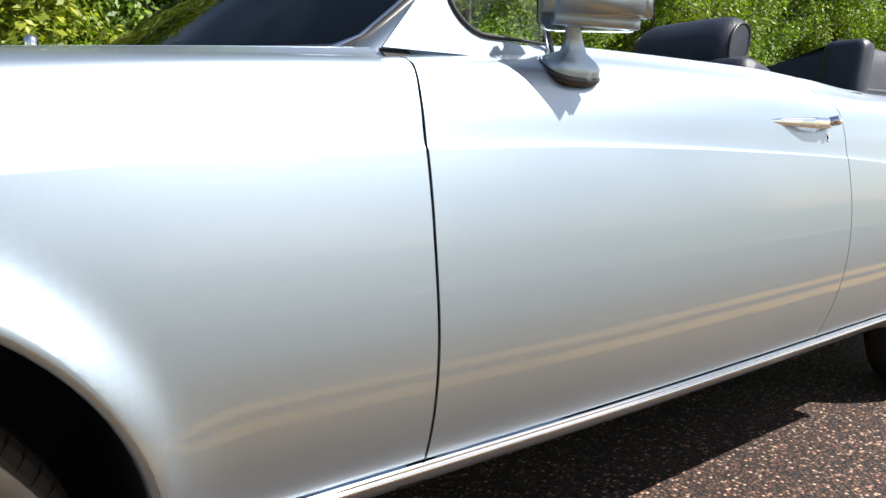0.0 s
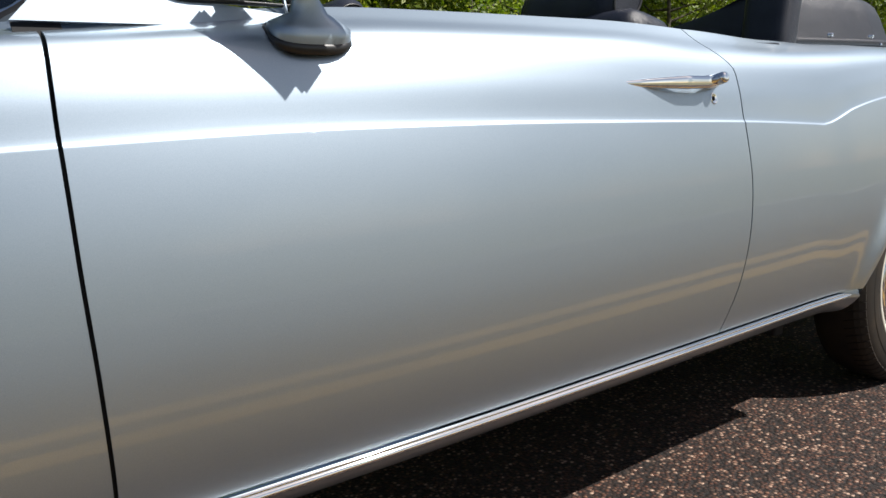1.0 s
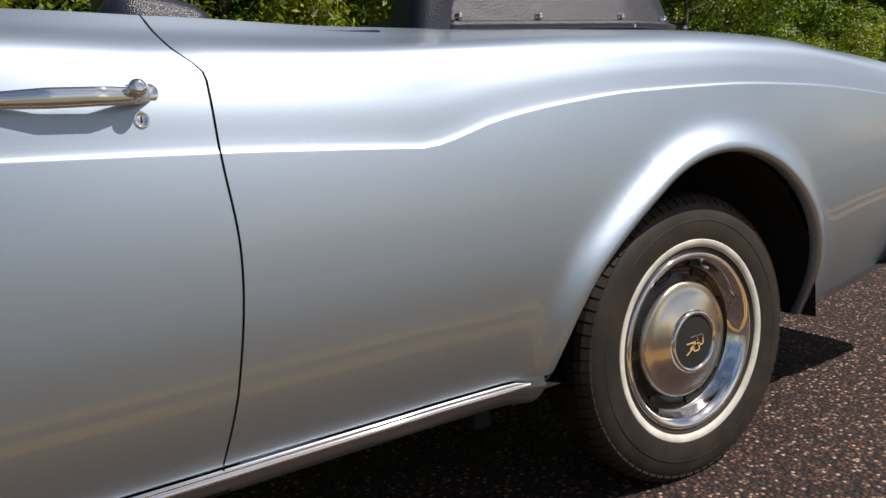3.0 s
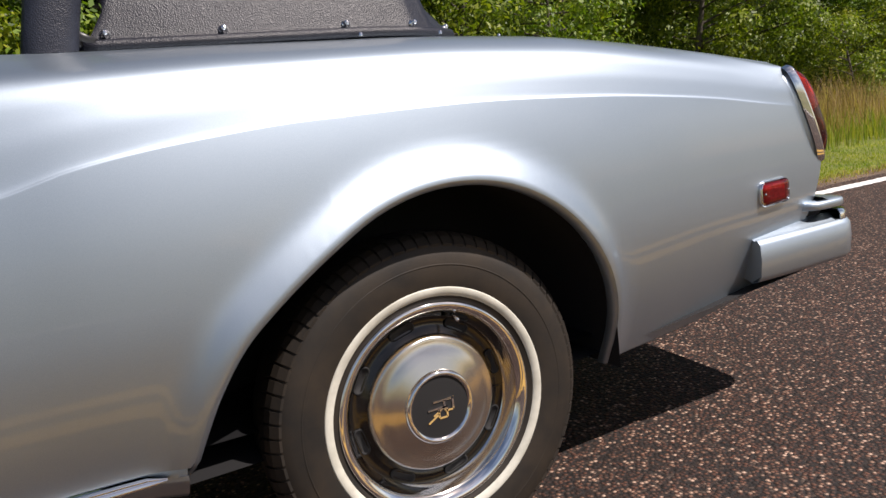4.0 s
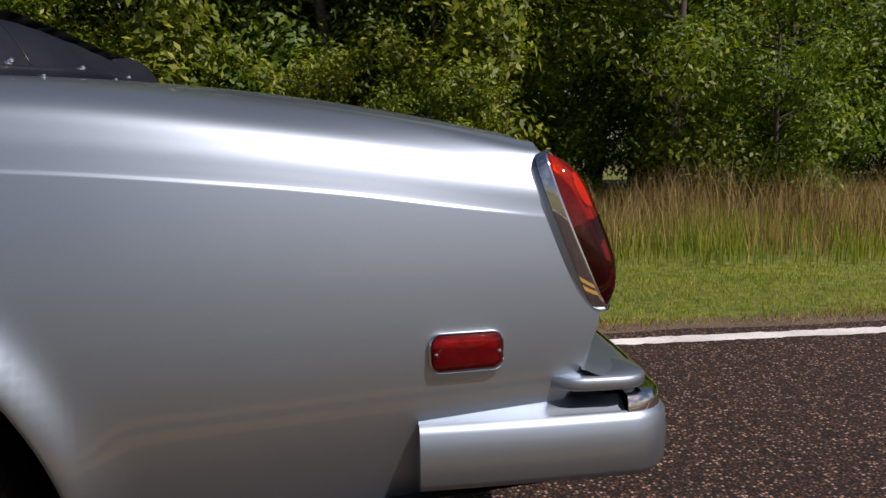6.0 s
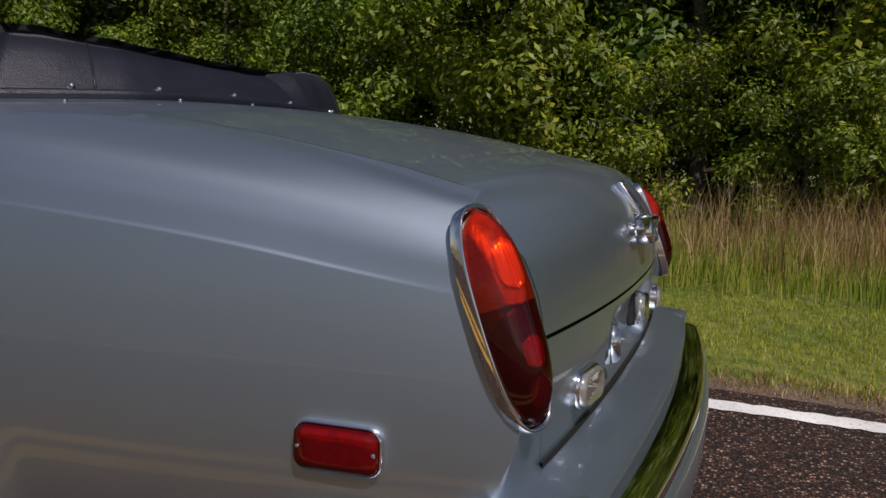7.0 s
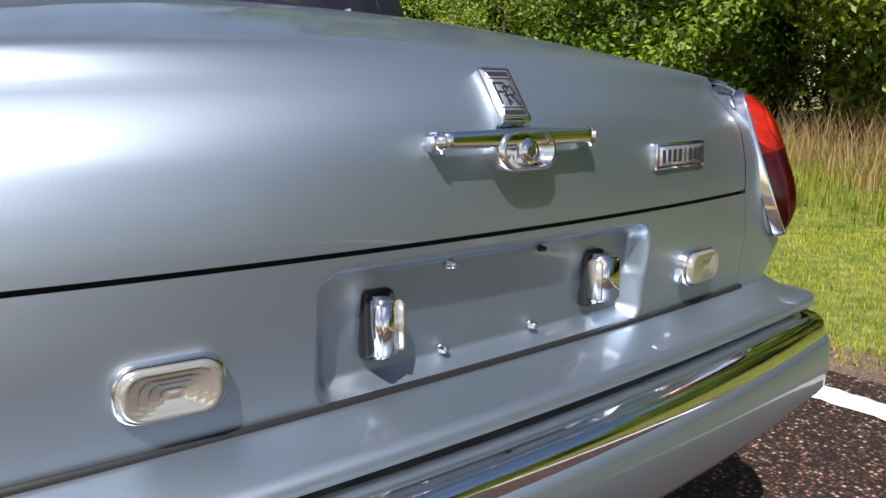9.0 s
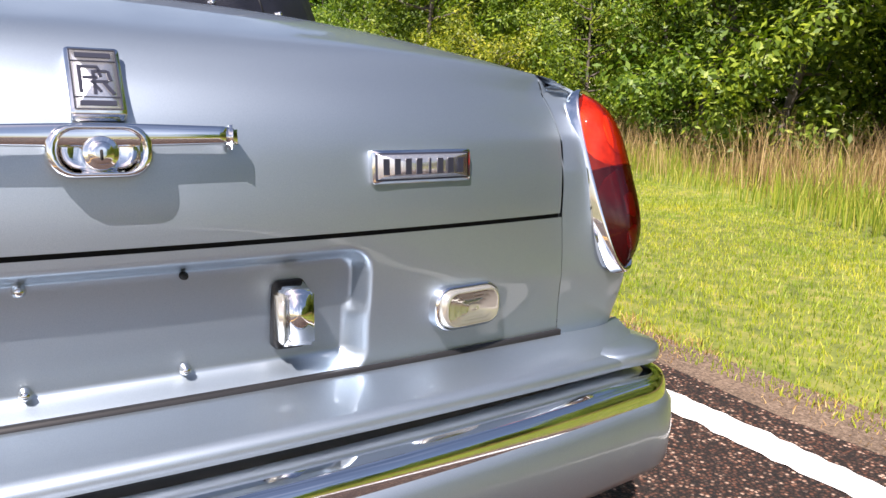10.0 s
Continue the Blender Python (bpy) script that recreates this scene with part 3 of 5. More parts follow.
# painted shelf between body and bumper
shelf = []
for g, (d, z) in enumerate(((-0.006, 0.604), (0.01, 0.602), (0.045, 0.594), (0.080, 0.588), (0.094, 0.584), (0.098, 0.575), (0.094, 0.566), (0.03, 0.566))):
    row = []
    for y in np.linspace(-1, 1, 61):
        f = abs(y)
        yy = y * 0.79
        x0 = rear_x(min(0.64, 0.79 * f), 0.60) - 0.035 * max(0, f - 0.80) / 0.20
        x1 = 1.440 - 0.044 * f * f
        w = (d + 0.006) / 0.104
        end = 1.0 if f < 0.90 else math.sqrt(max(0.0, 1 - ((f - 0.90) / 0.10) ** 2))
        reach = (x1 - x0) * (0.45 + 0.55 * end)
        row.append((x0 + reach * w, yy, z - 0.004 * f * f))
    shelf.append(row)
sheet("bumper_shelf", shelf, PAINT, bumper, "silver-blue shelf above the bumper", flip=True)
# rounded ends of the shelf, wrapped round the body's corners
for s in (-1, 1):
    m = Matrix.Translation((1.314, s * 0.720, 0.0))
    plaque("shelf_end", rounded(0.186, 0.160, 0.060), [(0.97, 0.564), (0.995, 0.567), (1.0, 0.576), (0.99, 0.582), (0.95, 0.586), (0.6, 0.589)], m, PAINT, bumper)
sheet("bumper_seal", [[(rear_x(y, 0.60) + d, y, z) for y in np.linspace(-0.64, 0.64, 40)] for d, z in ((-0.004, 0.6085), (0.006, 0.6085), (0.006, 0.600))], SEAL, bumper, "black rubber seal")
sheet("bumper_seal", [[(x, y, z) for x, y in bumper_path(0.085)[keep]] for z in (0.553, 0.575)], SEAL, bumper, "black rubber seal")
sheet("bumper_bracket", [[(x, y, z) for x, y in bumper_path(i)[8:-8]] for i, z in ((0.030, 0.405), (0.06, 0.40), (0.12, 0.42), (0.12, 0.57))], BLACK, bumper, "black underside")

# black block added to darken the open gap between body, shelf and bumper
block("bumper_mount", (0.24, 1.50, 0.145), (1.215, 0, 0.503), BLACK, bumper, "added black block darkening the gap behind the bumper", 0.01)


# ---- sill trim and underside ----
def sill_row(x, off, z, side):
    return (x, side * (flank_y(x, SILL) + off), z)


for side in (-1, 1):
    xs = np.linspace(-2.95, -0.545, 80)
    prof = [(-0.004, 0.4010), (0.003, 0.4005), (0.008, 0.3985), (0.0085, 0.3955), (0.0070, 0.3945), (0.0095, 0.3930), (0.0125, 0.3890), (0.0115, 0.3850), (0.006, 0.3820), (-0.002, 0.3805)]
    rows = []
    for off, z in prof:
        row = []
        for x in xs:
            pinch = min(1.0, (-0.545 - x) / 0.035 + 0.02)
            row.append(sill_row(x, off * (0.35 + 0.65 * pinch), 0.391 + (z - 0.391) * (0.25 + 0.75 * pinch), side))
        rows.append(row)
    sheet("sill_moulding", rows, CHROME, car, "chrome sill moulding", flip=side < 0)
    rows = [[sill_row(x, off, z, side) for x in np.linspace(-2.98, -0.512, 60)] for off, z in ((-0.010, 0.4035), (-0.004, 0.3825), (-0.010, 0.374), (-0.022, 0.360), (-0.038, 0.345), (-0.058, 0.331), (-0.085, 0.321), (-0.17, 0.316))]
    sheet("rocker_panel", rows, PAINT, car, flip=side > 0)
    rows = [[(x, side * (flank_y(x, float(bottom_z(x))) - d), float(bottom_z(x)) - e) for x in np.linspace(0.468, 1.16, 20)] for d, e in ((0.001, -0.001), (0.004, 0.004), (0.03, 0.008), (0.12, 0.005), (0.3, 0.0))]
    sheet("fender_hem", rows, PAINT, car, flip=side > 0)
from_arrays("floor_pan", [(x, y, z) for x, z in ((-4.1, 0.36), (-0.5, 0.325), (0.5, 0.34), (1.22, 0.40)) for y in (-0.78, 0.78)], [(0, 1, 3, 2), (2, 3, 5, 4), (4, 5, 7, 6)], BLACK, car, "dark underside", smooth=False)
# added black block: hides sunlit road behind the wheel well, standing in for shade
block("crossmember", (0.05, 1.30, 0.26), (-0.515, 0, 0.345), BLACK, car, "added black block keeping the space under the car dark", 0.01)
exhaust = tube("exhaust_pipe", [(0.9, -0.55, 0.335), (1.2, -0.60, 0.375), (1.27, -0.62, 0.395)], 0.022, SEAL, car, "dark exhaust tip")

# ---- bonnet, front closing panel, scuttle ----
rows = []
for f in np.linspace(-1, 1, 31):
    row = []
    for x in np.linspace(-4.15, -2.60, 30):
        h = float(crease_y(x) - deck_in(x)) + 0.002
        row.append((x, f * h, float(deck_z(x)) + 0.006 * (1 - f * f)))
    rows.append(row)
sheet("bonnet", rows, PAINT, car, thick=0.004)
sheet("front_panel", [[(-4.15 - 0.03 * math.sin(k * math.pi), s * float(crease_y(-4.15)) * 0.97, 0.34 + 0.69 * k) for s in np.linspace(-1, 1, 12)] for k in np.linspace(0, 1, 10)], PAINT, car)


# ---- wheels ----
def wheel_at(x, side):
    c = (x, side * 0.76, 0.348)
    w = new("wheel")
    w.parent = car
    # tyre: tread round the outside, bulged sidewalls
    prof = [(0.205, 0.040), (0.215, 0.058), (0.232, 0.066), (0.262, 0.073), (0.292, 0.0755), (0.318, 0.073), (0.338, 0.067), (0.351, 0.055), (0.358, 0.040), (0.360, 0.0), (0.358, -0.06), (0.345, -0.10), (0.29, -0.12), (0.2, -0.10)]
    tyre = revolve("tyre", prof, RUBBER, w, c, "black tyre with a worn brownish sidewall", 96, side)
    lug = [(0.334, 0.0675), (0.341, 0.0685), (0.3555, 0.0545), (0.3625, 0.040), (0.3630, 0.004), (0.350, 0.004)]
    # tread blocks round the shoulder, with open grooves between them
    verts, faces = [], []
    count = 78
    for k in range(count):
        a0, a1 = 2 * math.pi * k / count, 2 * math.pi * (k + 0.80) / count
        base = len(verts)
        for a in (a0, a1):
            for r, o in lug:
                b = a + (0.030 if o < 0.03 else 0.0)
                verts.append((c[0] + r * math.cos(b), c[1] + side * o, c[2] + r * math.sin(b)))
        n = len(lug)
        faces += [(base + i, base + i + 1, base + n + i + 1, base + n + i) for i in range(n - 1)]
        faces += [tuple(base + i for i in range(n)), tuple(base + n + i for i in range(n))[::-1]]
    from_arrays("tread", verts, faces, RUBBER, tyre, "tread blocks", smooth=False)
    # the tyre stands flat on the road
    for ob in [tyre] + list(tyre.children):
        for v in ob.data.vertices:
            v.co.z = max(v.co.z, 0.002)
    revolve("whitewall", [(0.233, 0.0655), (0.2345, 0.0685), (0.250, 0.0725), (0.2525, 0.0715), (0.253, 0.070)], WHITEWALL, tyre, c, "white sidewall band", 96, side)
    revolve("sidewall_rib", [(0.296, 0.0735), (0.299, 0.0765), (0.302, 0.0730)], RUBBER, tyre, c, "", 96, side)
    rim = revolve("rim", [(0.222, 0.050), (0.222, 0.060), (0.219, 0.066), (0.213, 0.067), (0.203, 0.060), (0.196, 0.048), (0.190, 0.030), (0.183, 0.022)], CHROME, w, c, "polished chrome trim ring", 96, side)
    revolve("wheel_disc", [(0.184, 0.021), (0.172, 0.016), (0.160, 0.018), (0.150, 0.026), (0.140, 0.030)], material_dark_disc, rim, c, "dark glossy wheel disc with slots", 96, side)
    for k in range(8):
        a = 2 * math.pi * (k + 0.35) / 8
        m = frame_at((c[0] + 0.168 * math.cos(a), c[1] + side * 0.0185, c[2] + 0.168 * math.sin(a)), (-math.sin(a), 0, math.cos(a)), (0, side, 0))
        plaque("slot", rounded(0.056, 0.020, 0.0095), [(1.0, -0.002), (1.08, 0.0015), (1.0, 0.0022), (0.9, 0.0012), (0.86, -0.001)], m, BLACK, rim, "black vent slot")
    tube("valve", [(c[0] + 0.19 * math.cos(1.2), c[1] + side * 0.030, c[2] + 0.19 * math.sin(1.2)), (c[0] + 0.183 * math.cos(1.2), c[1] + side * 0.062, c[2] + 0.183 * math.sin(1.2))], [0.0045, 0.0035], CHROME, rim, "small valve stem", 8)
    cap = revolve("hub_cap", [(0.146, 0.022), (0.147, 0.032), (0.144, 0.040), (0.139, 0.0435), (0.134, 0.0425), (0.120, 0.0500), (0.100, 0.0575), (0.080, 0.063), (0.076, 0.0645)], BRUSHED, w, c, "brushed steel hub cap", 96, side)
    revolve("hub_ring", [(0.079, 0.0625), (0.078, 0.070), (0.074, 0.074), (0.069, 0.0735), (0.066, 0.069)], CHROME, cap, c, "chrome centre ring", 64, side)
    revolve("hub_centre", [(0.067, 0.0690), (0.04, 0.0705), (0.0, 0.071)], BLACK, cap, c, "black centre disc", 48, side)
    # plain interlocking strokes in place of the monogram
    m = frame_at((c[0], c[1] + side * 0.0712, c[2]), (0, 0, -1), (0, side, 0))
    for u, v, a, l in ((-0.014, 0.006, 90, 0.046), (0.001, -0.008, 90, 0.046), (-0.004, 0.028, 0, 0.026), (-0.003, 0.008, 0, 0.022), (0.010, 0.018, 90, 0.018), (0.008, -0.006, -60, 0.030), (0.011, 0.013, 0, 0.024), (0.012, -0.006, 0, 0.020), (0.023, 0.004, 90, 0.018), (0.021, -0.019, -60, 0.030)):
        b = bmesh.new()
        bmesh.ops.create_cube(b, size=1)
        b.transform(m @ pose(u, v, 0.0006, 0, 0, a) @ Matrix.Diagonal((l, 0.0042, 0.0012, 1)))
        part("emblem_stroke", b, CHROME, cap, "silver emblem stroke", smooth=False)
    return w


material_dark_disc = material("dark_disc", (0.05, 0.048, 0.046), 0.12, 0.9)
for x in (0.0, -3.42):
    for side in (-1, 1):
        wheel_at(x, side)


# ---- lamps ----
def tail_lamp(side):
    lamp = new("tail_lamp")
    lamp.parent = car
    n = Vector((0.84, side * 0.42, 0.355)).normalized()
    up = Vector((-0.377, side * -0.08, 0.92))
    u = up.cross(n) * (1 if side < 0 else 1)
    m = frame_at((1.284, side * 0.738, 0.835), u, n)
    out = []
    for a in np.linspace(0, 2 * math.pi, 64, endpoint=False):
        v = math.sin(a)
        half = 0.0515 * (1.0 - 0.10 * (1 - v) * 0.5)
        e = math.cos(a)
        out.append((half * math.copysign(abs(e) ** 0.72, e), 0.151 * math.copysign(abs(v) ** 0.80, v)))
    plaque("bezel", out, [(0.99, -0.018), (1.00, 0.000), (0.985, 0.004), (0.965, 0.004), (0.940, -0.003)], m, CHROME, lamp, "chrome bezel", close=False)

    plaque("lamp_socket", out, [(0.92, -0.050), (0.94, -0.012), (0.92, -0.011)], m, PAINT, lamp, "silver-blue lamp surround", close=False)

    def lens(name, lo, hi, mat, label, bulge=0.043, span=1.0, lift=0.0, rib=0.0004):
        rows = []
        for v in np.linspace(lo, hi, 14):
            hh = 0.143
            s = math.sqrt(max(0.0, 1 - abs(v / hh) ** 2.5))
            half = 0.0492 * (1.0 - 0.05 * (1 - v / hh)) * max(s, 0.04)
            row = []
            sp = span if span == 1.0 else span * math.sqrt(max(0.01, 1 - (2 * (v - lo) / (hi - lo) - 1) ** 4))
            for f in np.linspace(-sp, sp, 29):
                w = lift + bulge * (1 - abs(f) ** 2.6) * (1 - abs(v / hh) ** 4) + 0.001
                w += rib * math.cos(f * 42)
                row.append(m @ Vector((half * f, v, w)))
            rows.append(row)
        return sheet(name, rows, mat, lamp, label, flip=False)
    lens("reflector_bowl", 0.010, 0.140, BOWL, "pale reflector behind the lens", 0.036, 0.97, -0.003, 0.0012)
    lens("reflector_bowl", -0.140, 0.009, HOUSING, "dark housing behind the lens", 0.030, 0.97, -0.004)
    lens("amber_lens", 0.012, 0.143, AMBER, "orange-red turn signal lens")
    lens("red_lens", -0.143, 0.010, DEEP_RED, "dark red tail lens")
    lens("lens_divider", 0.0095, 0.0125, DEEP_RED, "", 0.0440)
    lens("amber_reflector", 0.030, 0.098, REFLECT_AMBER, "ribbed orange reflector", 0.039, 0.50, -0.002, 0.0016)
    lens("red_reflector", -0.070, -0.030, RED_GLOW, "ribbed red reflector", 0.037, 0.42, -0.002, 0.0016)
    lens("red_reflector", -0.122, -0.082, RED_GLOW, "round red reflector", 0.037, 0.50, -0.002, 0.0016)
    return lamp


HOUSING = mottled("lamp_housing", [(0.3, (0.03, 0.027, 0.027)), (0.7, (0.12, 0.10, 0.10))], 30.0, 0.4, 0.3, 0.003)
RED_GLOW = material("red_reflector", (0.70, 0.30, 0.26), 0.25, 0.3)
REFLECT_AMBER = material("orange_reflector", (0.98, 0.90, 0.60), 0.22, 0.5)
for side in (-1, 1):
    tail_lamp(side)


def side_marker(side):
    x, z = 1.076, 0.643
    y = flank_y(x, z)
    slope = (flank_y(x + 0.05, z) - flank_y(x - 0.05, z)) / 0.1
    m = frame_at((x, side * (y - 0.002), z), (side * -1, slope * -1, 0), (-slope, side, 0.03))
    lamp = plaque("side_marker", rounded(0.130, 0.068, 0.020), [(1.0, -0.004), (1.0, 0.008), (0.985, 0.012), (0.955, 0.013)], m, CHROME, car, "red side marker with a chrome frame", close=False)
    plaque("marker_lens", rounded(0.121, 0.059, 0.014), [(1.0, 0.004), (1.0, 0.013), (0.97, 0.0165), (0.6, 0.0175)], m, RED, lamp, "red lens")
    plaque("marker_back", rounded(0.116, 0.054, 0.012), [(1.0, 0.003), (0.9, 0.006), (0.3, 0.007)], m, BOWL, lamp, "silvered reflector behind the lens")
    for s in (-1, 1):
        plaque("screw", [(0.0032 * math.cos(a), 0.0032 * math.sin(a)) for a in np.linspace(0, 6.283, 12, endpoint=False)], [(1.0, 0.015), (0.9, 0.0185), (0.3, 0.0192)], m @ Matrix.Translation((s * 0.054, 0, 0)), CHROME, lamp)


def reverse_lamp(y):
    z = 0.674
    m = frame_at((rear_x(y, z) - 0.001, y, z), (0.12 if y < 0 else -0.12, 1, 0), (1, -0.12 if y < 0 else 0.12, 0.02))
    lamp = plaque("reverse_lamp", rounded(0.112, 0.062, 0.024), [(1.0, -0.02), (1.0, 0.010), (0.975, 0.015), (0.93, 0.016)], m, CHROME, car, "clear reversing lamp with a chrome rim", close=False)
    plaque("clear_lens", rounded(0.104, 0.054, 0.021), [(1.0, 0.008), (1.0, 0.017), (0.93, 0.023), (0.84, 0.0262), (0.80, 0.0238), (0.66, 0.0268), (0.62, 0.0240), (0.48, 0.0272), (0.44, 0.0244), (0.28, 0.0274), (0.24, 0.0246), (0.10, 0.027)], m, CLEAR, lamp, "fluted clear lens")
    for s in (-1, 1):
        plaque("screw", [(0.0032 * math.cos(a), 0.0032 * math.sin(a)) for a in np.linspace(0, 6.283, 12, endpoint=False)], [(1.0, 0.018), (0.9, 0.0215), (0.3, 0.022)], m @ Matrix.Translation((s * 0.043, 0, 0)), CHROME, lamp)


def plate_lamp(y):
    z = 0.686
    s = 1 if y < 0 else -1
    m = frame_at((rear_x(y, z) - recess(y, z), y, z), (0, 1, 0), (1, 0, 0.05))
    lamp = plaque("plate_lamp", rounded(0.046, 0.094, 0.010), [(0.96, -0.004), (0.96, 0.005), (0.93, 0.007), (0.90, 0.014)], m, SEAL, car, "chrome number-plate lamp")
    k = Matrix.Translation((0, 0, 0))
    b = bmesh.new()
    bmesh.ops.create_cube(b, size=1)
    for v in b.verts:
        v.co = Vector((v.co.x * 0.040, v.co.y * (0.084 if v.co.z < 0 else 0.066), 0.010 + (v.co.z + 0.5) * 0.036))
        if v.co.z > 0.03 and v.co.x * s > 0:
            v.co.z -= 0.012
            v.co.x -= s * 0.006
    bmesh.ops.bevel(b, geom=b.edges[:], offset=0.004, segments=2, affect="EDGES")
    b.transform(m @ k)
    part("chrome_hood", b, CHROME, lamp, "chrome hood")
    b = bmesh.new()
    bmesh.ops.create_cube(b, size=1)
    for v in b.verts:
        v.co = Vector((s * 0.0165 + v.co.x * 0.010, v.co.y * 0.062, 0.025 + v.co.z * 0.026))
    bmesh.ops.bevel(b, geom=b.edges[:], offset=0.003, segments=2, affect="EDGES")
    b.transform(m)
    part("clear_lens", b, CLEAR, lamp, "yellowed clear lens")


for side in (-1, 1):
    side_marker(side)
for y in (-0.452, 0.452):
    reverse_lamp(y)
for y in (-0.192, 0.206):
    plate_lamp(y)
for y, z, r in ((-0.084, 0.747, 0.0058), (0.080, 0.748, 0.004), (-0.086, 0.630, 0.0058), (0.080, 0.632, 0.0058)):
    m = frame_at((rear_x(y, z) - 0.031, y, z), (0, 1, 0), (1, 0, 0.05))
    screw = plaque("plate_screw", [(r * math.cos(a), r * math.sin(a)) for a in np.linspace(0, 6.283, 16, endpoint=False)], [(1.25, 0.0), (1.25, 0.003), (1.0, 0.004), (0.95, 0.010), (0.5, 0.0125)], m, CHROME if r > 0.005 else BLACK, car, "small plate screw")


# ---- boot handle, badges ----
def boot_handle():
    z = 0.894
    x = rear_x(0, z)
    tilt = 0.12
    m = frame_at((x, -0.004, z), (0, 1, 0), (1, 0, tilt))
    grip = new("boot_handle")
    grip.parent = car
    rows = []
    for u in np.linspace(-0.135, 0.135, 45):
        f = abs(u) / 0.135
        out = 0.031 * min(1.0, (1 - f) * 14) ** 0.5 * (1 - 0.08 * f)
        v0, half = 0.012, 0.0095 + 0.003 * (1 - f)
        ring = []
        for a in np.linspace(0, 2 * math.pi, 16, endpoint=False):
            c, s = math.cos(a), math.sin(a)
            ring.append(m @ Vector((u, v0 + half * math.copysign(abs(c) ** 0.6, c), max(out, 0.006) - 0.006 + 0.007 * math.copysign(abs(s) ** 0.7, s))))
        rows.append(ring)
    sheet("grip_bar", rows, CHROME, grip, "chrome grip bar", closed=True)
    for s in (-1, 1):
        b = bmesh.new()
        bmesh.ops.create_cube(b, size=1)
        b.transform(Matrix.Diagonal((0.012, 0.026, 0.034, 1)))
        bmesh.ops.bevel(b, geom=b.edges[:], offset=0.005, segments=3, affect="EDGES")
        b.transform(m @ Matrix.Translation((s * 0.131, 0.010, 0.013)))
        part("grip_post", b, CHROME, grip)
    plaque("lock_boss", rounded(0.098, 0.052, 0.024), [(0.98, 0.0), (1.04, 0.020), (1.0, 0.031), (0.90, 0.036), (0.82, 0.034), (0.74, 0.022), (0.55, 0.018)], m @ Matrix.Translation((0, -0.004, 0)), CHROME, grip, "chrome dished lock boss")
    plaque("lock_barrel", [(0.0175 * math.cos(a), 0.0175 * math.sin(a)) for a in np.linspace(0, 6.283, 28, endpoint=False)], [(1.0, 0.015), (1.0, 0.031), (0.9, 0.034), (0.72, 0.032), (0.66, 0.035), (0.3, 0.036)], m @ Matrix.Translation((0, -0.006, 0)), CHROME, grip, "round lock barrel")
    plaque("keyhole", rounded(0.003, 0.011, 0.0014), [(1.0, 0.0355), (0.95, 0.0372)], m @ Matrix.Translation((0, -0.008, 0)), BLACK, grip, "black keyhole")


def strokes(m, bars, mat, parent, label):
    for u, v, a, l, w in bars:
        b = bmesh.new()
        bmesh.ops.create_cube(b, size=1)
        b.transform(m @ pose(u, v, 0, 0, 0, a) @ Matrix.Diagonal((l, w, 0.0012, 1)))
        part("stroke", b, mat, parent, label, smooth=False)


INK = material("dark_enamel", (0.02, 0.022, 0.035), 0.3)
PLATE = mottled("silver_badge", [(0.3, (0.55, 0.56, 0.60)), (0.7, (0.68, 0.69, 0.72))], 40.0, 0.25, 0.05, 0.001, metal=0.85)


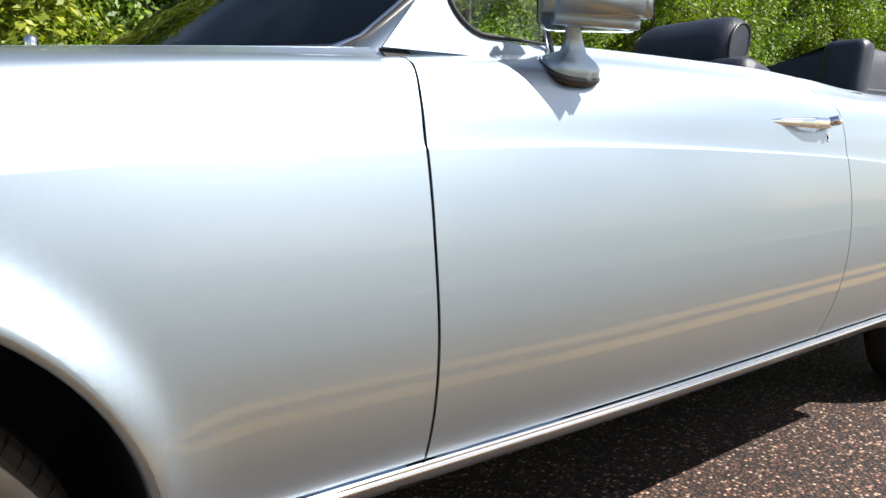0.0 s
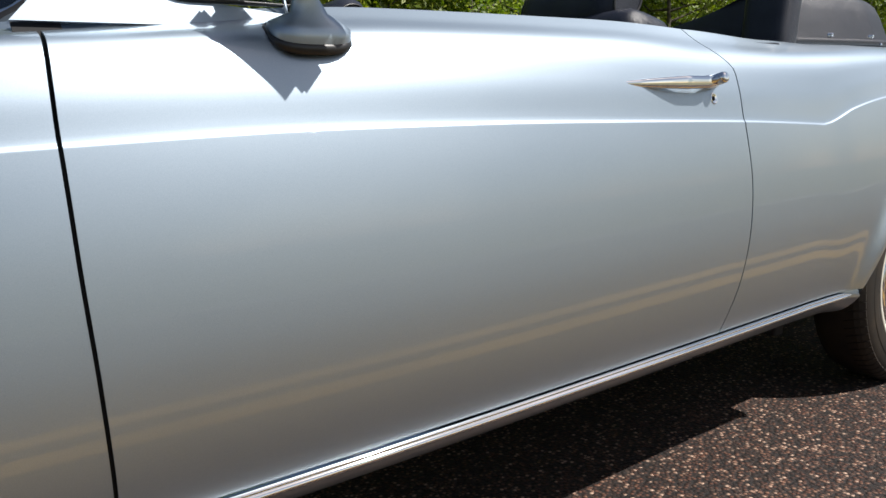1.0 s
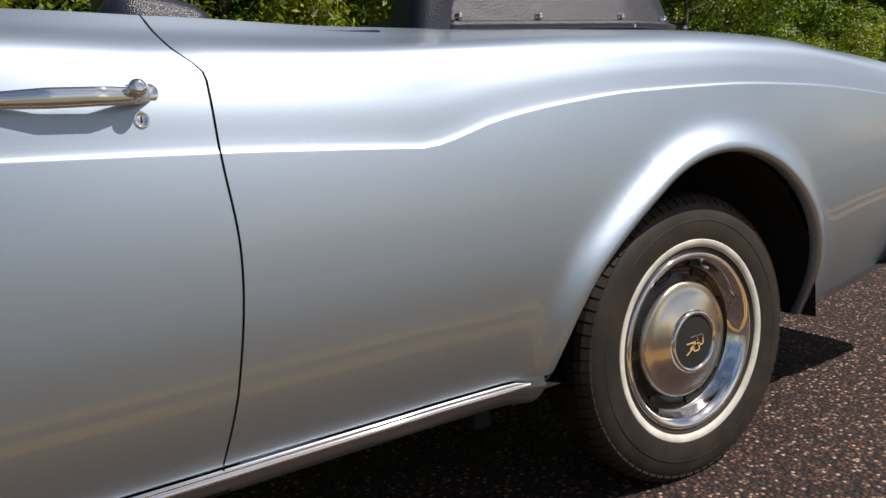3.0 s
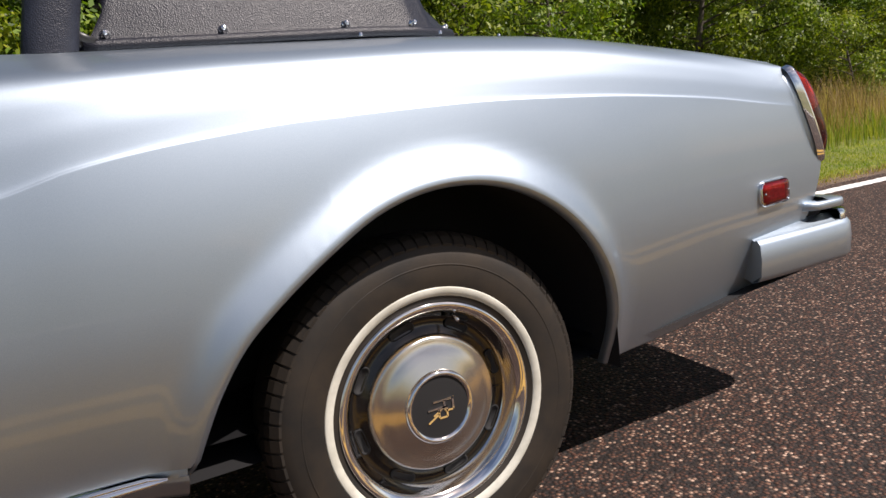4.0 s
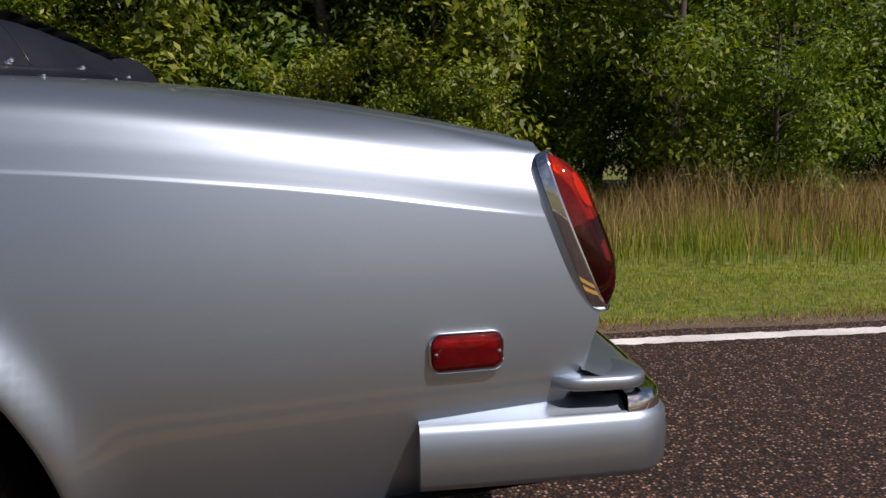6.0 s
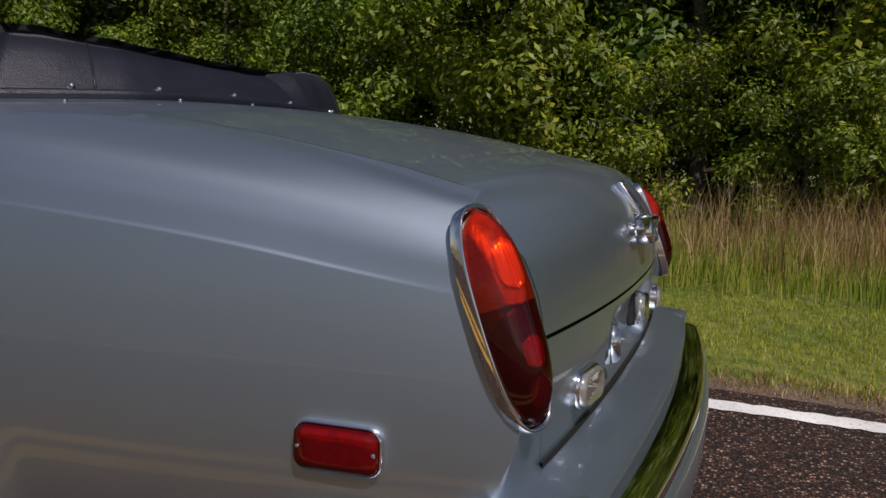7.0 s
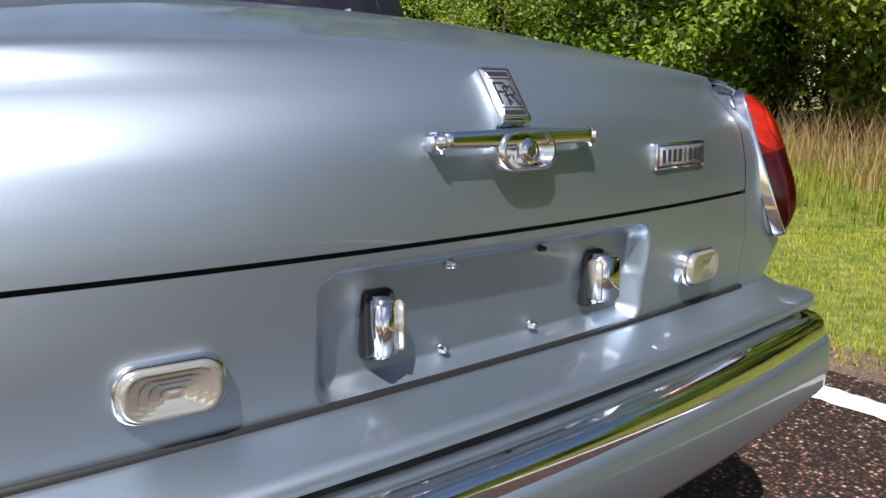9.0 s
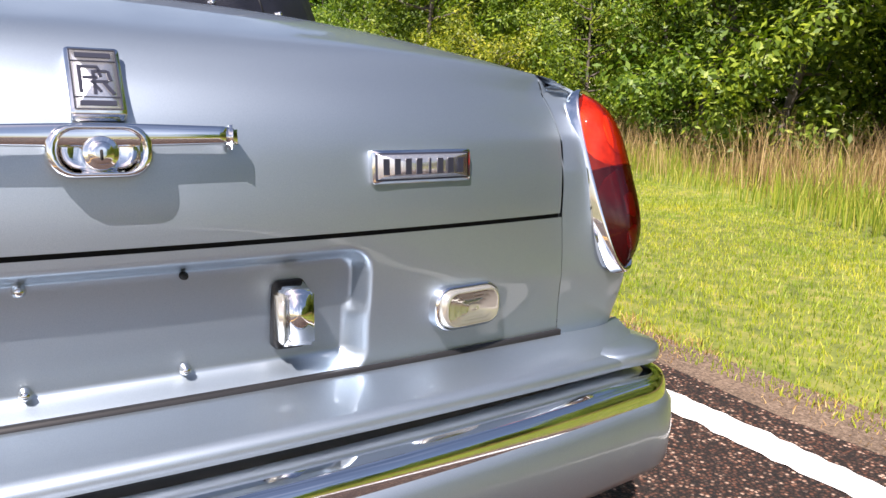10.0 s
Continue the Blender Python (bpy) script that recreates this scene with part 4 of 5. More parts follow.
def badges():
    z = 0.957
    a, b = Vector((rear_x(0, 0.990), 0, 0.990)), Vector((rear_x(0, 0.925), 0, 0.925))
    up = (a - b).normalized()
    n = Vector((0, 1, 0)).cross(up)
    m = frame_at((rear_x(0, z) + 0.000, 0.0, z), (0, 1, 0), n)
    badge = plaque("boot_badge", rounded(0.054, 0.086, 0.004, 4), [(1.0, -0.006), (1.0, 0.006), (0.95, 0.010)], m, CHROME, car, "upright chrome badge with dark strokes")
    plaque("badge_face", rounded(0.046, 0.077, 0.002, 3), [(1.0, 0.009), (0.985, 0.0108)], m, PLATE, badge, "silver badge face")
    k = m @ Matrix.Translation((0, 0, 0.0110))
    strokes(k, [(-0.0145, 0, 90, 0.034, 0.0034), (-0.0015, -0.004, 90, 0.030, 0.0034), (-0.005, 0.0155, 0, 0.017, 0.003), (-0.005, 0.002, 0, 0.014, 0.003), (0.004, 0.009, 100, 0.012, 0.0034),
                (0.006, 0.010, 0, 0.012, 0.003), (0.006, -0.003, 0, 0.012, 0.003), (0.0135, 0.004, 100, 0.012, 0.0034), (0.0115, -0.011, -58, 0.018, 0.0036), (0.0, -0.009, -58, 0.016, 0.003),
                (0, 0.0225, 0, 0.042, 0.0011), (0, -0.0225, 0, 0.042, 0.0011), (0, 0.0372, 0, 0.044, 0.0011), (0, -0.0372, 0, 0.044, 0.0011), (-0.0221, 0, 90, 0.074, 0.0011), (0.0221, 0, 90, 0.074, 0.0011),
                (0, 0.030, 0, 0.034, 0.0060), (0, -0.030, 0, 0.034, 0.0060)], INK, badge, "dark enamel stroke")
    y, z = 0.379, 0.868
    m = frame_at((rear_x(y, z), y, z), (-0.10, 1, 0), (1, 0.10, 0.06))
    name = plaque("name_plate", rounded(0.152, 0.042, 0.003, 3), [(1.0, -0.004), (1.0, 0.005), (0.985, 0.0075)], m, CHROME, car, "chrome name plate with a dark border")
    k = m @ Matrix.Translation((0, 0, 0.0078))
    plaque("plate_border", rounded(0.145, 0.035, 0.002, 3), [(1.0, -0.0006), (0.998, 0.0006)], k, INK, name, "dark border")
    plaque("plate_face", rounded(0.139, 0.030, 0.001, 3), [(1.0, 0.0), (0.998, 0.0014)], k, PLATE, name, "silver plate face")
    # one plain bar for each letter of the name
    strokes(k @ Matrix.Translation((0, 0, 0.0016)), [(-0.0575 + 0.0165 * i, 0, 90, 0.020, 0.0085 if i not in (4,) else 0.003) for i in range(8)], INK, name, "dark bar in place of a letter")


boot_handle()
badges()


# ---- door handle, lock, mirror ----
def door_handle(side):
    h = new("door_handle")
    h.parent = LEFT_DOOR
    rows = []
    for x in np.linspace(-1.534, -1.195, 40):
        f = (x + 1.534) / 0.339
        z = 1.000 - 0.004 * f
        y = float(crease_y(x)) - 0.014 - 0.030 * max(0, (z - crease_z(x)) / 0.14)
        wide = np.interp(f, [0, 0.03, 0.3, 0.6, 0.85, 1.0], [0.002, 0.0035, 0.010, 0.0145, 0.0135, 0.011])
        out = np.interp(f, [0, 0.25, 0.45, 0.6, 0.8, 0.93, 1.0], [0.004, 0.012, 0.030, 0.040, 0.042, 0.030, 0.010])
        ring = []
        for a in np.linspace(0, 2 * math.pi, 14, endpoint=False):
            c, s = math.cos(a), math.sin(a)
            ring.append((x, -(y + out + 0.006 * math.copysign(abs(s) ** 0.8, s)), z + wide * math.copysign(abs(c) ** 0.75, c)))
        rows.append(ring)
    sheet("grip", rows, CHROME, h, "tapered chrome grip", closed=True)
    y = float(crease_y(-1.2)) - 0.030
    m = frame_at((-1.207, -y, 0.998), (1, 0, 0), (0, -1, 0.18))
    plaque("rosette", rounded(0.058, 0.034, 0.016), [(1.0, -0.004), (1.0, 0.004), (0.85, 0.010)], m, CHROME, h, "chrome rosette")
    plaque("push_button", [(0.013 * math.cos(a), 0.013 * math.sin(a)) for a in np.linspace(0, 6.283, 24, endpoint=False)], [(1.0, 0.0), (1.0, 0.046), (0.8, 0.052), (0.4, 0.053)], m @ Matrix.Translation((-0.008, 0, 0)), CHROME, h, "round push button")
    y = float(crease_y(-1.212)) - 0.020
    m = frame_at((-1.212, -y, 0.961), (1, 0, 0), (0, -1, 0.15))
    lock = plaque("door_lock", [(0.0125 * math.cos(a), 0.0145 * math.sin(a)) for a in np.linspace(0, 6.283, 24, endpoint=False)], [(1.0, -0.004), (1.0, 0.005), (0.85, 0.010), (0.7, 0.0085)], m, CHROME, LEFT_DOOR, "round chrome door lock")
    plaque("keyhole", rounded(0.002, 0.010, 0.0009), [(1.0, 0.008), (0.95, 0.0100)], m, BLACK, lock)


door_handle(-1)


def door_mirror():
    mirror = new("door_mirror")
    mirror.parent = car
    y = 0.828
    foot = []
    for s, z, d in ((1.00, 1.086, 0.0), (1.00, 1.094, 0.0), (0.97, 1.100, 0.0), (0.80, 1.107, 0.0), (0.45, 1.118, -0.006), (0.28, 1.140, -0.02), (0.25, 1.165, -0.045), (0.30, 1.185, -0.06)):
        foot.append([(-2.172 + d * 0.6 + s * 0.066 * math.copysign(abs(math.cos(a)) ** 0.7, math.cos(a)), -(y + 0.035 * (z - 1.086) / 0.1) + s * 0.036 * math.copysign(abs(math.sin(a)) ** 0.7, math.sin(a)), z) for a in np.linspace(0, 2 * math.pi, 24, endpoint=False)])
    foot = [[(px, py, pz + (py + y) * 0.62 * max(0.0, 1 - (pz - 1.086) / 0.05)) for px, py, pz in ring] for ring in foot]
    sheet("foot", foot, PAINT, mirror, "silver-blue mirror foot", closed=True)
    gasket = [[(-2.174 + s * 0.068 * math.copysign(abs(math.cos(a)) ** 0.7, math.cos(a)), -y + s * 0.038 * math.copysign(abs(math.sin(a)) ** 0.7, math.sin(a)), z) for a in np.linspace(0, 2 * math.pi, 24, endpoint=False)] for s, z in ((0.90, 1.072), (1.02, 1.081), (1.02, 1.087), (0.97, 1.089))]
    gasket = [[(px, py, pz + (py + y) * 0.62) for px, py, pz in ring] for ring in gasket]
    sheet("gasket", gasket, SEAL, mirror, "black rubber gasket", closed=True)
    b = bmesh.new()
    bmesh.ops.create_cube(b, size=1)
    for v in b.verts:
        f = 0.80 if v.co.y > 0 else 1.0
        v.co = Vector((v.co.x * 0.075, v.co.y * 0.200, v.co.z * 0.112 * f))
    bmesh.ops.bevel(b, geom=b.edges[:], offset=0.022, segments=4, affect="EDGES")
    head = pose(-2.190, -0.905, 1.203, 0, -3, 58)
    b.transform(head)
    shell = part("mirror_head", b, PAINT, mirror, "silver-blue mirror shell")
    m = head @ frame_at((0.036, 0, 0), (0, 1, 0), (1, 0, 0))
    plaque("chrome_rim", rounded(0.198, 0.108, 0.026), [(1.0, -0.004), (1.03, 0.004), (1.0, 0.012), (0.95, 0.012)], m, CHROME, shell, "chrome rim", close=False)
    plaque("mirror_glass", rounded(0.188, 0.100, 0.024), [(1.0, 0.008), (0.99, 0.0085)], m, CHROME, shell, "mirror glass")


door_mirror()


# ---- windscreen, pillars, quarter light ----
def screen_place(f, g):
    """f runs across (-1 left, 1 right), g up the glass."""
    y0, y1 = 0.70, 0.60
    x = -2.88 + 0.29 * abs(f) ** 2.2 + 0.50 * g
    return Vector((x, f * (y0 + (y1 - y0) * g), 1.086 + 0.36 * g))


screen = new("windscreen")
screen.parent = car
sheet("glass", [[screen_place(f, g) for f in np.linspace(-1, 1, 31)] for g in np.linspace(0, 1, 8)], SCREEN, screen, "greenish windscreen glass", thick=0.005).visible_shadow = False
edge = [screen_place(f, 0) for f in np.linspace(-0.94, 0.94, 24)] + [screen_place(1, g) for g in np.linspace(0.10, 0.92, 8)] + [screen_place(f, 1) for f in np.linspace(0.94, -0.94, 24)] + [screen_place(-1, g) for g in np.linspace(0.92, 0.10, 8)]
tube("rubber_seal", [p + Vector((-0.004, 0, -0.004)) for p in edge], 0.018, SEAL, screen, "black rubber seal", 8, closed=True)
tube("chrome_surround", [p + Vector((-0.014, 0, 0.002)) for p in edge], 0.0085, CHROME, screen, "chrome surround", 8, closed=True)
tube("header_rail", [screen_place(f, 1.06) for f in np.linspace(-1, 1, 16)], 0.028, PAINT, screen, "", 10)
for side in (-1, 1):
    rows = []
    for g in np.linspace(-0.06, 1.06, 16):
        p = screen_place(side, g)
        wide = 0.055 + 0.12 * max(0, 0.25 - g) ** 1.5 * 4
        ring = []
        for dx, dy in ((-0.02, -0.02), (0.0, 0.030), (0.4 * wide, 0.046), (wide, 0.046), (wide + 0.012, 0.030), (wide, -0.01), (0.3 * wide, -0.025)):
            ring.append((p.x + dx, p.y + side * (dy + 0.02 * (1 - g)), p.z))
        rows.append(ring)
    sheet("pillar", rows, PAINT, screen, closed=True, flip=side > 0)
    # quarter light
    if True:
        light = new("quarter_light")
        light.parent = car
        q = []
        for a in np.linspace(0, math.pi / 2, 9):
            q.append((-2.335 - 0.085 * math.cos(a), 1.225 - 0.085 * math.sin(a) - 0.002))
        base = [(-2.175, 1.135), (-2.19, 1.40), (-2.26, 1.42)] + q
        sheet("glass", [[(x + (-2.25 - x) * s, side * (0.776 - (z - 1.12) * 0.22), z + (1.26 - z) * s) for x, z in base] for s in (0.0, 0.98)], SCREEN, light, "green-tinted quarter glass", closed=True).visible_shadow = False
        tube("divider", [(-2.172, side * 0.778, 1.12), (-2.188, side * 0.714, 1.42)], [0.007, 0.007], SEAL, light, "black divider bar", 8)
        tube("chrome_strip", [(-2.184, side * 0.781, 1.12), (-2.200, side * 0.717, 1.42)], 0.0035, CHROME, light, "", 8)
        tube("weather_seal", [(x, side * (0.779 - (z - 1.12) * 0.22), z) for x, z in base], 0.005, SEAL, light, "black weather seal", 6, closed=True)
        # painted sail in front of the quarter glass
        rows = []
        for z in np.linspace(1.10, 1.40, 16):
            x1 = -2.335 - 0.085 * math.sqrt(max(0.0, 1 - ((1.225 - min(z, 1.225)) / 0.087) ** 2)) if z < 1.225 else -2.42 + (z - 1.225) * 0.9
            x1 = x1 if z > 1.139 else -2.17
            x0 = -2.572 + (z - 1.10) * 0.95
            rows.append([(x0 + (x1 - x0) * g, side * (0.778 - (z - 1.12) * 0.22), z) for g in np.linspace(0, 1, 8)])
        sheet("sail_panel", rows, PAINT, light, thick=0.006)
washer = plaque("washer_nozzle", [(0.012 * math.cos(a), 0.012 * math.sin(a)) for a in np.linspace(0, 6.283, 20, endpoint=False)], [(0.8, 0.0), (1.0, 0.012), (0.9, 0.024), (0.4, 0.028)], pose(-3.02, -0.42, 1.090), CHROME, car, "small chrome washer nozzle")


# ---- cabin ----
def seat(x, y):
    s = new("front_seat")
    s.parent = car
    block("cushion", (0.52, 0.56, 0.20), (x - 0.28, y, 0.62), SEAT, s, "dark blue leather", 0.06, 5)
    block("backrest", (0.20, 0.56, 0.56), (x + 0.06, y, 0.92), SEAT, s, "dark blue leather", 0.07, 5, pose(0, 0, 0, 0, 14, 0))
    rows = []
    for yy in np.linspace(-0.18, 0.18, 21):
        f = abs(yy) / 0.18
        r = 1 - 0.30 * f ** 8
        ring = []
        for a in np.linspace(0, 2 * math.pi, 28, endpoint=False):
            c, q = math.cos(a), math.sin(a)
            ring.append((x + 0.13 + r * 0.075 * math.copysign(abs(c) ** 0.85, c) + 0.03 * q * r, y + yy, 1.245 + r * 0.095 * math.copysign(abs(q) ** 0.9, q)))
        rows.append(ring)
    b = sheet("headrest", rows, SEAT, s, "rounded dark leather headrest", closed=True)
    for e in (-1, 1):
        ring = rows[0] if e < 0 else rows[-1]
        from_arrays("headrest_end", [(x + 0.13, y + e * 0.185, 1.245)] + list(ring), [(0, k, k % 28 + 1) for k in range(1, 29)], SEAT, b, "leather end panel")
        tube("piping", ring, 0.0045, SEAL, b, "raised piping", 6, closed=True)


seat(-1.22, -0.36)
seat(-1.66, 0.36)
for side in (-1, 1):
    block("rear_bolster", (0.09, 0.15, 0.30), (-0.585, side * 0.635, 1.145), SEAT, car, "rounded dark leather bolster", 0.040, 5, pose(0, 0, 0, 0, 12, 0))
block("rear_bench", (0.30, 1.20, 0.50), (-0.50, 0, 0.86), SEAT, car, "dark blue leather rear bench", 0.06, 4)
for side in (-1, 1):
    sheet("door_trim", [[(x, side * y, float(deck_z(x)) + z) for x in np.linspace(-2.45, -0.75, 24)] for y, z in ((0.766, -0.010), (0.752, -0.006), (0.745, -0.04), (0.74, -0.6))], SEAT, car, "dark leather door trim", thick=0.006)
dash = []
for g in np.linspace(0, 1, 10):
    row = []
    for f in np.linspace(-1, 1, 21):
        x0 = -2.85 + 0.29 * abs(f) ** 2.2
        row.append((x0 + (-2.32 - x0) * g, f * 0.68, 1.085 + 0.02 * math.sin(g * 3)))
    dash.append(row)
sheet("dash_top", dash, SEAT, car, "dark leather dash top", thick=0.03)
from_arrays("cabin_floor", [(-2.6, -0.76, 0.38), (0.6, -0.76, 0.38), (0.6, 0.76, 0.38), (-2.6, 0.76, 0.38)], [(0, 1, 2, 3)], SEAL, car, "dark carpet", smooth=False)


# ---- folded hood under its cover ----
def cover_base(s):
    """Plan of the cover's lower edge, s from 0 at the left front round to 1 at the right front."""
    pts = [(-0.535, -0.648), (-0.42, -0.658), (-0.22, -0.670), (0.0, -0.674), (0.125, -0.657), (0.205, -0.612), (0.28, -0.53), (0.350, -0.41), (0.380, -0.28), (0.400, -0.13), (0.405, 0.0)]
    pts = pts + [(x, -y) for x, y in pts[-2::-1]]
    q = s * (len(pts) - 1)
    i = min(int(q), len(pts) - 2)
    f = q - i
    x, y = pts[i][0] * (1 - f) + pts[i + 1][0] * f, pts[i][1] * (1 - f) + pts[i + 1][1] * f
    # the right rear corner is pulled out further than the left
    pull = max(0.0, y) / 0.67
    if x > 0.0:
        x += 0.045 * pull ** 2
    return Vector((x, y * (1 + 0.05 * pull), 0))


hood = new("hood_cover")
hood.parent = car
rows = []
ss = np.linspace(0, 1, 121)
for h, (inn, up) in enumerate(((0.0, 0.010), (0.004, 0.022), (0.016, 0.06), (0.032, 0.11), (0.050, 0.150), (0.075, 0.175), (0.13, 0.182), (0.24, 0.165), (0.45, 0.125), (0.70, 0.110))):
    row = []
    for s in ss:
        p = cover_base(s)
        c = Vector((-0.35, 0, 0))
        d = (c - p)
        reach = d.length
        z = float(deck_height(p.x, p.y, crease_y(p.x) - deck_in(p.x)))
        rise = np.interp(p.x, [-0.6, -0.2, 0.15, 0.28], [1.02, 0.98, 0.90, 0.60 + (0.24 if p.y < 0 else 0.32) * min(1.0, abs(p.y) / 0.56) ** 2])
        q = p + d.normalized() * min(inn * ((2.2 if p.y < 0.2 else 1.1) if p.x > 0.2 else 1.0), reach * 0.9) if inn < 0.1 else p + d * min(inn * 1.15, 0.92)
        if p.x < -0.5:
            q.x = max(q.x, -0.535 + 0.60 * up)
        fold = 0.0010 * math.sin(s * 95 + h) * (1 if 2 < h < 8 else 0.2)
        row.append((q.x, q.y, z + up * rise + fold))
    rows.append(row)
sheet("vinyl", rows, COVER, hood, "black grained vinyl", flip=False)
tube("edge_roll", [(cover_base(s).x, cover_base(s).y, deck_height(cover_base(s).x, cover_base(s).y, crease_y(cover_base(s).x) - deck_in(cover_base(s).x)) + 0.008) for s in np.linspace(0, 1, 90)], 0.0115, COVER, hood, "rolled black edge", 8)
lip = [rows[k][0] for k in range(len(rows))] + [rows[k][-1] for k in range(len(rows) - 1, -1, -1)]
sheet("front_fabric", [lip, [(x - 0.012, y * 0.98, z - 0.03) for x, y, z in lip], [(x - 0.004, y * 0.97, 1.10) for x, y, z in lip], [(x + 0.05, y * 0.96, 0.98) for x, y, z in lip]], SEAT, hood, "folded black fabric")
for s in (0.003, 0.997):
    p = cover_base(s)
    tube("strap_end", [(p.x + 0.02, p.y, 1.128), (p.x - 0.02, p.y - 0.004, 1.152), (p.x - 0.012, p.y, 1.128)], 0.010, SEAL, hood, "black strap end", 8)
for s in (0.3225, 0.6775):
    tube("seam", [rows[h][int(round(s * 120))] for h in range(1, 9)], 0.0025, SEAL, hood, "stitched seam", 6)


def snap(x, y, row_up):
    """A snap fastener on the cover, and its stud on the deck."""
    best = min(range(len(ss)), key=lambda k: (rows[0][k][0] - x) ** 2 + (rows[0][k][1] - y) ** 2)
    a, b = Vector(rows[1][best]), Vector(rows[2][best])
    along = Vector(rows[1][min(best + 1, 120)]) - Vector(rows[1][max(best - 1, 0)])
    n = along.cross(b - a)
    if n.x * (a.x + 0.3) + n.y * a.y < 0:
        n = -n
    m = frame_at(a + (b - a) * 0.15, along, n)
    circle = [(0.0085 * math.cos(t), 0.0085 * math.sin(t)) for t in np.linspace(0, 6.283, 18, endpoint=False)]
    plaque("snap", circle, [(1.1, -0.001), (1.1, 0.002), (0.8, 0.003), (0.72, 0.008), (0.55, 0.012), (0.3, 0.013)], m, CHROME, hood, "chrome snap fastener")


for x, y in ((-0.50, -0.65), (-0.28, -0.665), (-0.02, -0.68), (0.125, -0.67), (0.345, -0.54), (0.385, -0.352), (0.403, -0.12), (0.403, 0.11), (0.39, 0.355), (0.365, 0.56), (0.13, 0.67)):
    snap(x, y, 1)
for x, y in ((0.425, -0.352), (0.443, -0.126), (0.443, 0.11), (0.43, 0.36), (0.41, 0.55), (0.375, -0.60), (0.17, -0.685), (-0.02, -0.695)):
    z = deck_height(x, y, crease_y(x) - deck_in(x))
    plaque("deck_stud", [(0.0045 * math.cos(t), 0.0045 * math.sin(t)) for t in np.linspace(0, 6.283, 14, endpoint=False)], [(1.0, -0.002), (1.0, 0.004), (0.6, 0.006)], pose(x, y, z), CHROME, hood, "chrome stud")


# ---- ground ----
def slab(name, x0, x1, y0, y1, z, mat, label, category, kind="structure", nx=1, ny=1, wave=0.0, edge=0.0):
    xs, ys = np.linspace(x0, x1, nx + 1), np.linspace(y0, y1, ny + 1)
    rng = np.random.default_rng(5)
    verts = []
    for j, y in enumerate(ys):
        for x in xs:
            e = edge * (rng.random() - 0.5) if j in (0, ny) else 0
            verts.append((x, y + e, z + wave * noise.noise((x * 0.3, y * 0.3, 2))))
    k = nx + 1
    faces = [(j * k + i, j * k + i + 1, (j + 1) * k + i + 1, (j + 1) * k + i) for j in range(ny) for i in range(nx)]
    return tagged(from_arrays(name, verts, faces, mat, smooth=False), label, category, kind=kind)


LINE_Y = 1.758
slab("ground", -400, 400, -400, 400, -0.03, SOIL, "grassy ground reaching the horizon", "ground")
road = slab("road", -120, 120, -5.3, 1.99, 0.0, ASPHALT, "reddish-brown chip-seal asphalt road", "road", nx=600, ny=2, edge=0.05)
slab("gravel_shoulder", -120, 120, 1.90, 2.28, -0.004, GRAVEL, "brown gravel shoulder beside the road", "shoulder", nx=400, ny=2, edge=0.10)
slab("edge_line", -120, 120, LINE_Y - 0.068, LINE_Y + 0.068, 0.004, WHITE_LINE, "white painted edge line on the asphalt", "road marking", nx=6000, ny=1, edge=0.022)
for y in (-1.52, -1.74):
    slab("centre_line", -120, 120, y - 0.06, y + 0.06, 0.004, YELLOW_LINE, "yellow painted centre line on the asphalt", "road marking", nx=600, ny=1, edge=0.01)
slab("far_edge_line", -120, 120, -5.12, -5.02, 0.004, WHITE_LINE, "white painted edge line across the road", "road marking", nx=600, ny=1, edge=0.01)


def verge_z(y):
    return float(np.interp(y, [2.1, 3.0, 5.0, 8.0, 14.0], [-0.01, 0.0, 0.02, 0.10, 0.35]))


vy = np.concatenate([np.linspace(2.2, 10, 40), np.linspace(10.5, 60, 30)])
vx = np.linspace(-70, 70, 180)
tagged(sheet("verge", [[(x, y, verge_z(y) + 0.012 * noise.noise((x, y, 0))) for x in vx] for y in vy], VERGE, None), "mown and wild grass verge", "verge", kind="structure")


def wild_edge(x):
    """Where the mown grass ends and the wild grass begins."""
    return np.interp(x, [-14, -3.4, -0.8, 0.25, 3.0, 4.3, 7.0, 14.0], [8.0, 6.4, 5.4, 4.85, 4.45, 4.25, 3.95, 3.6])


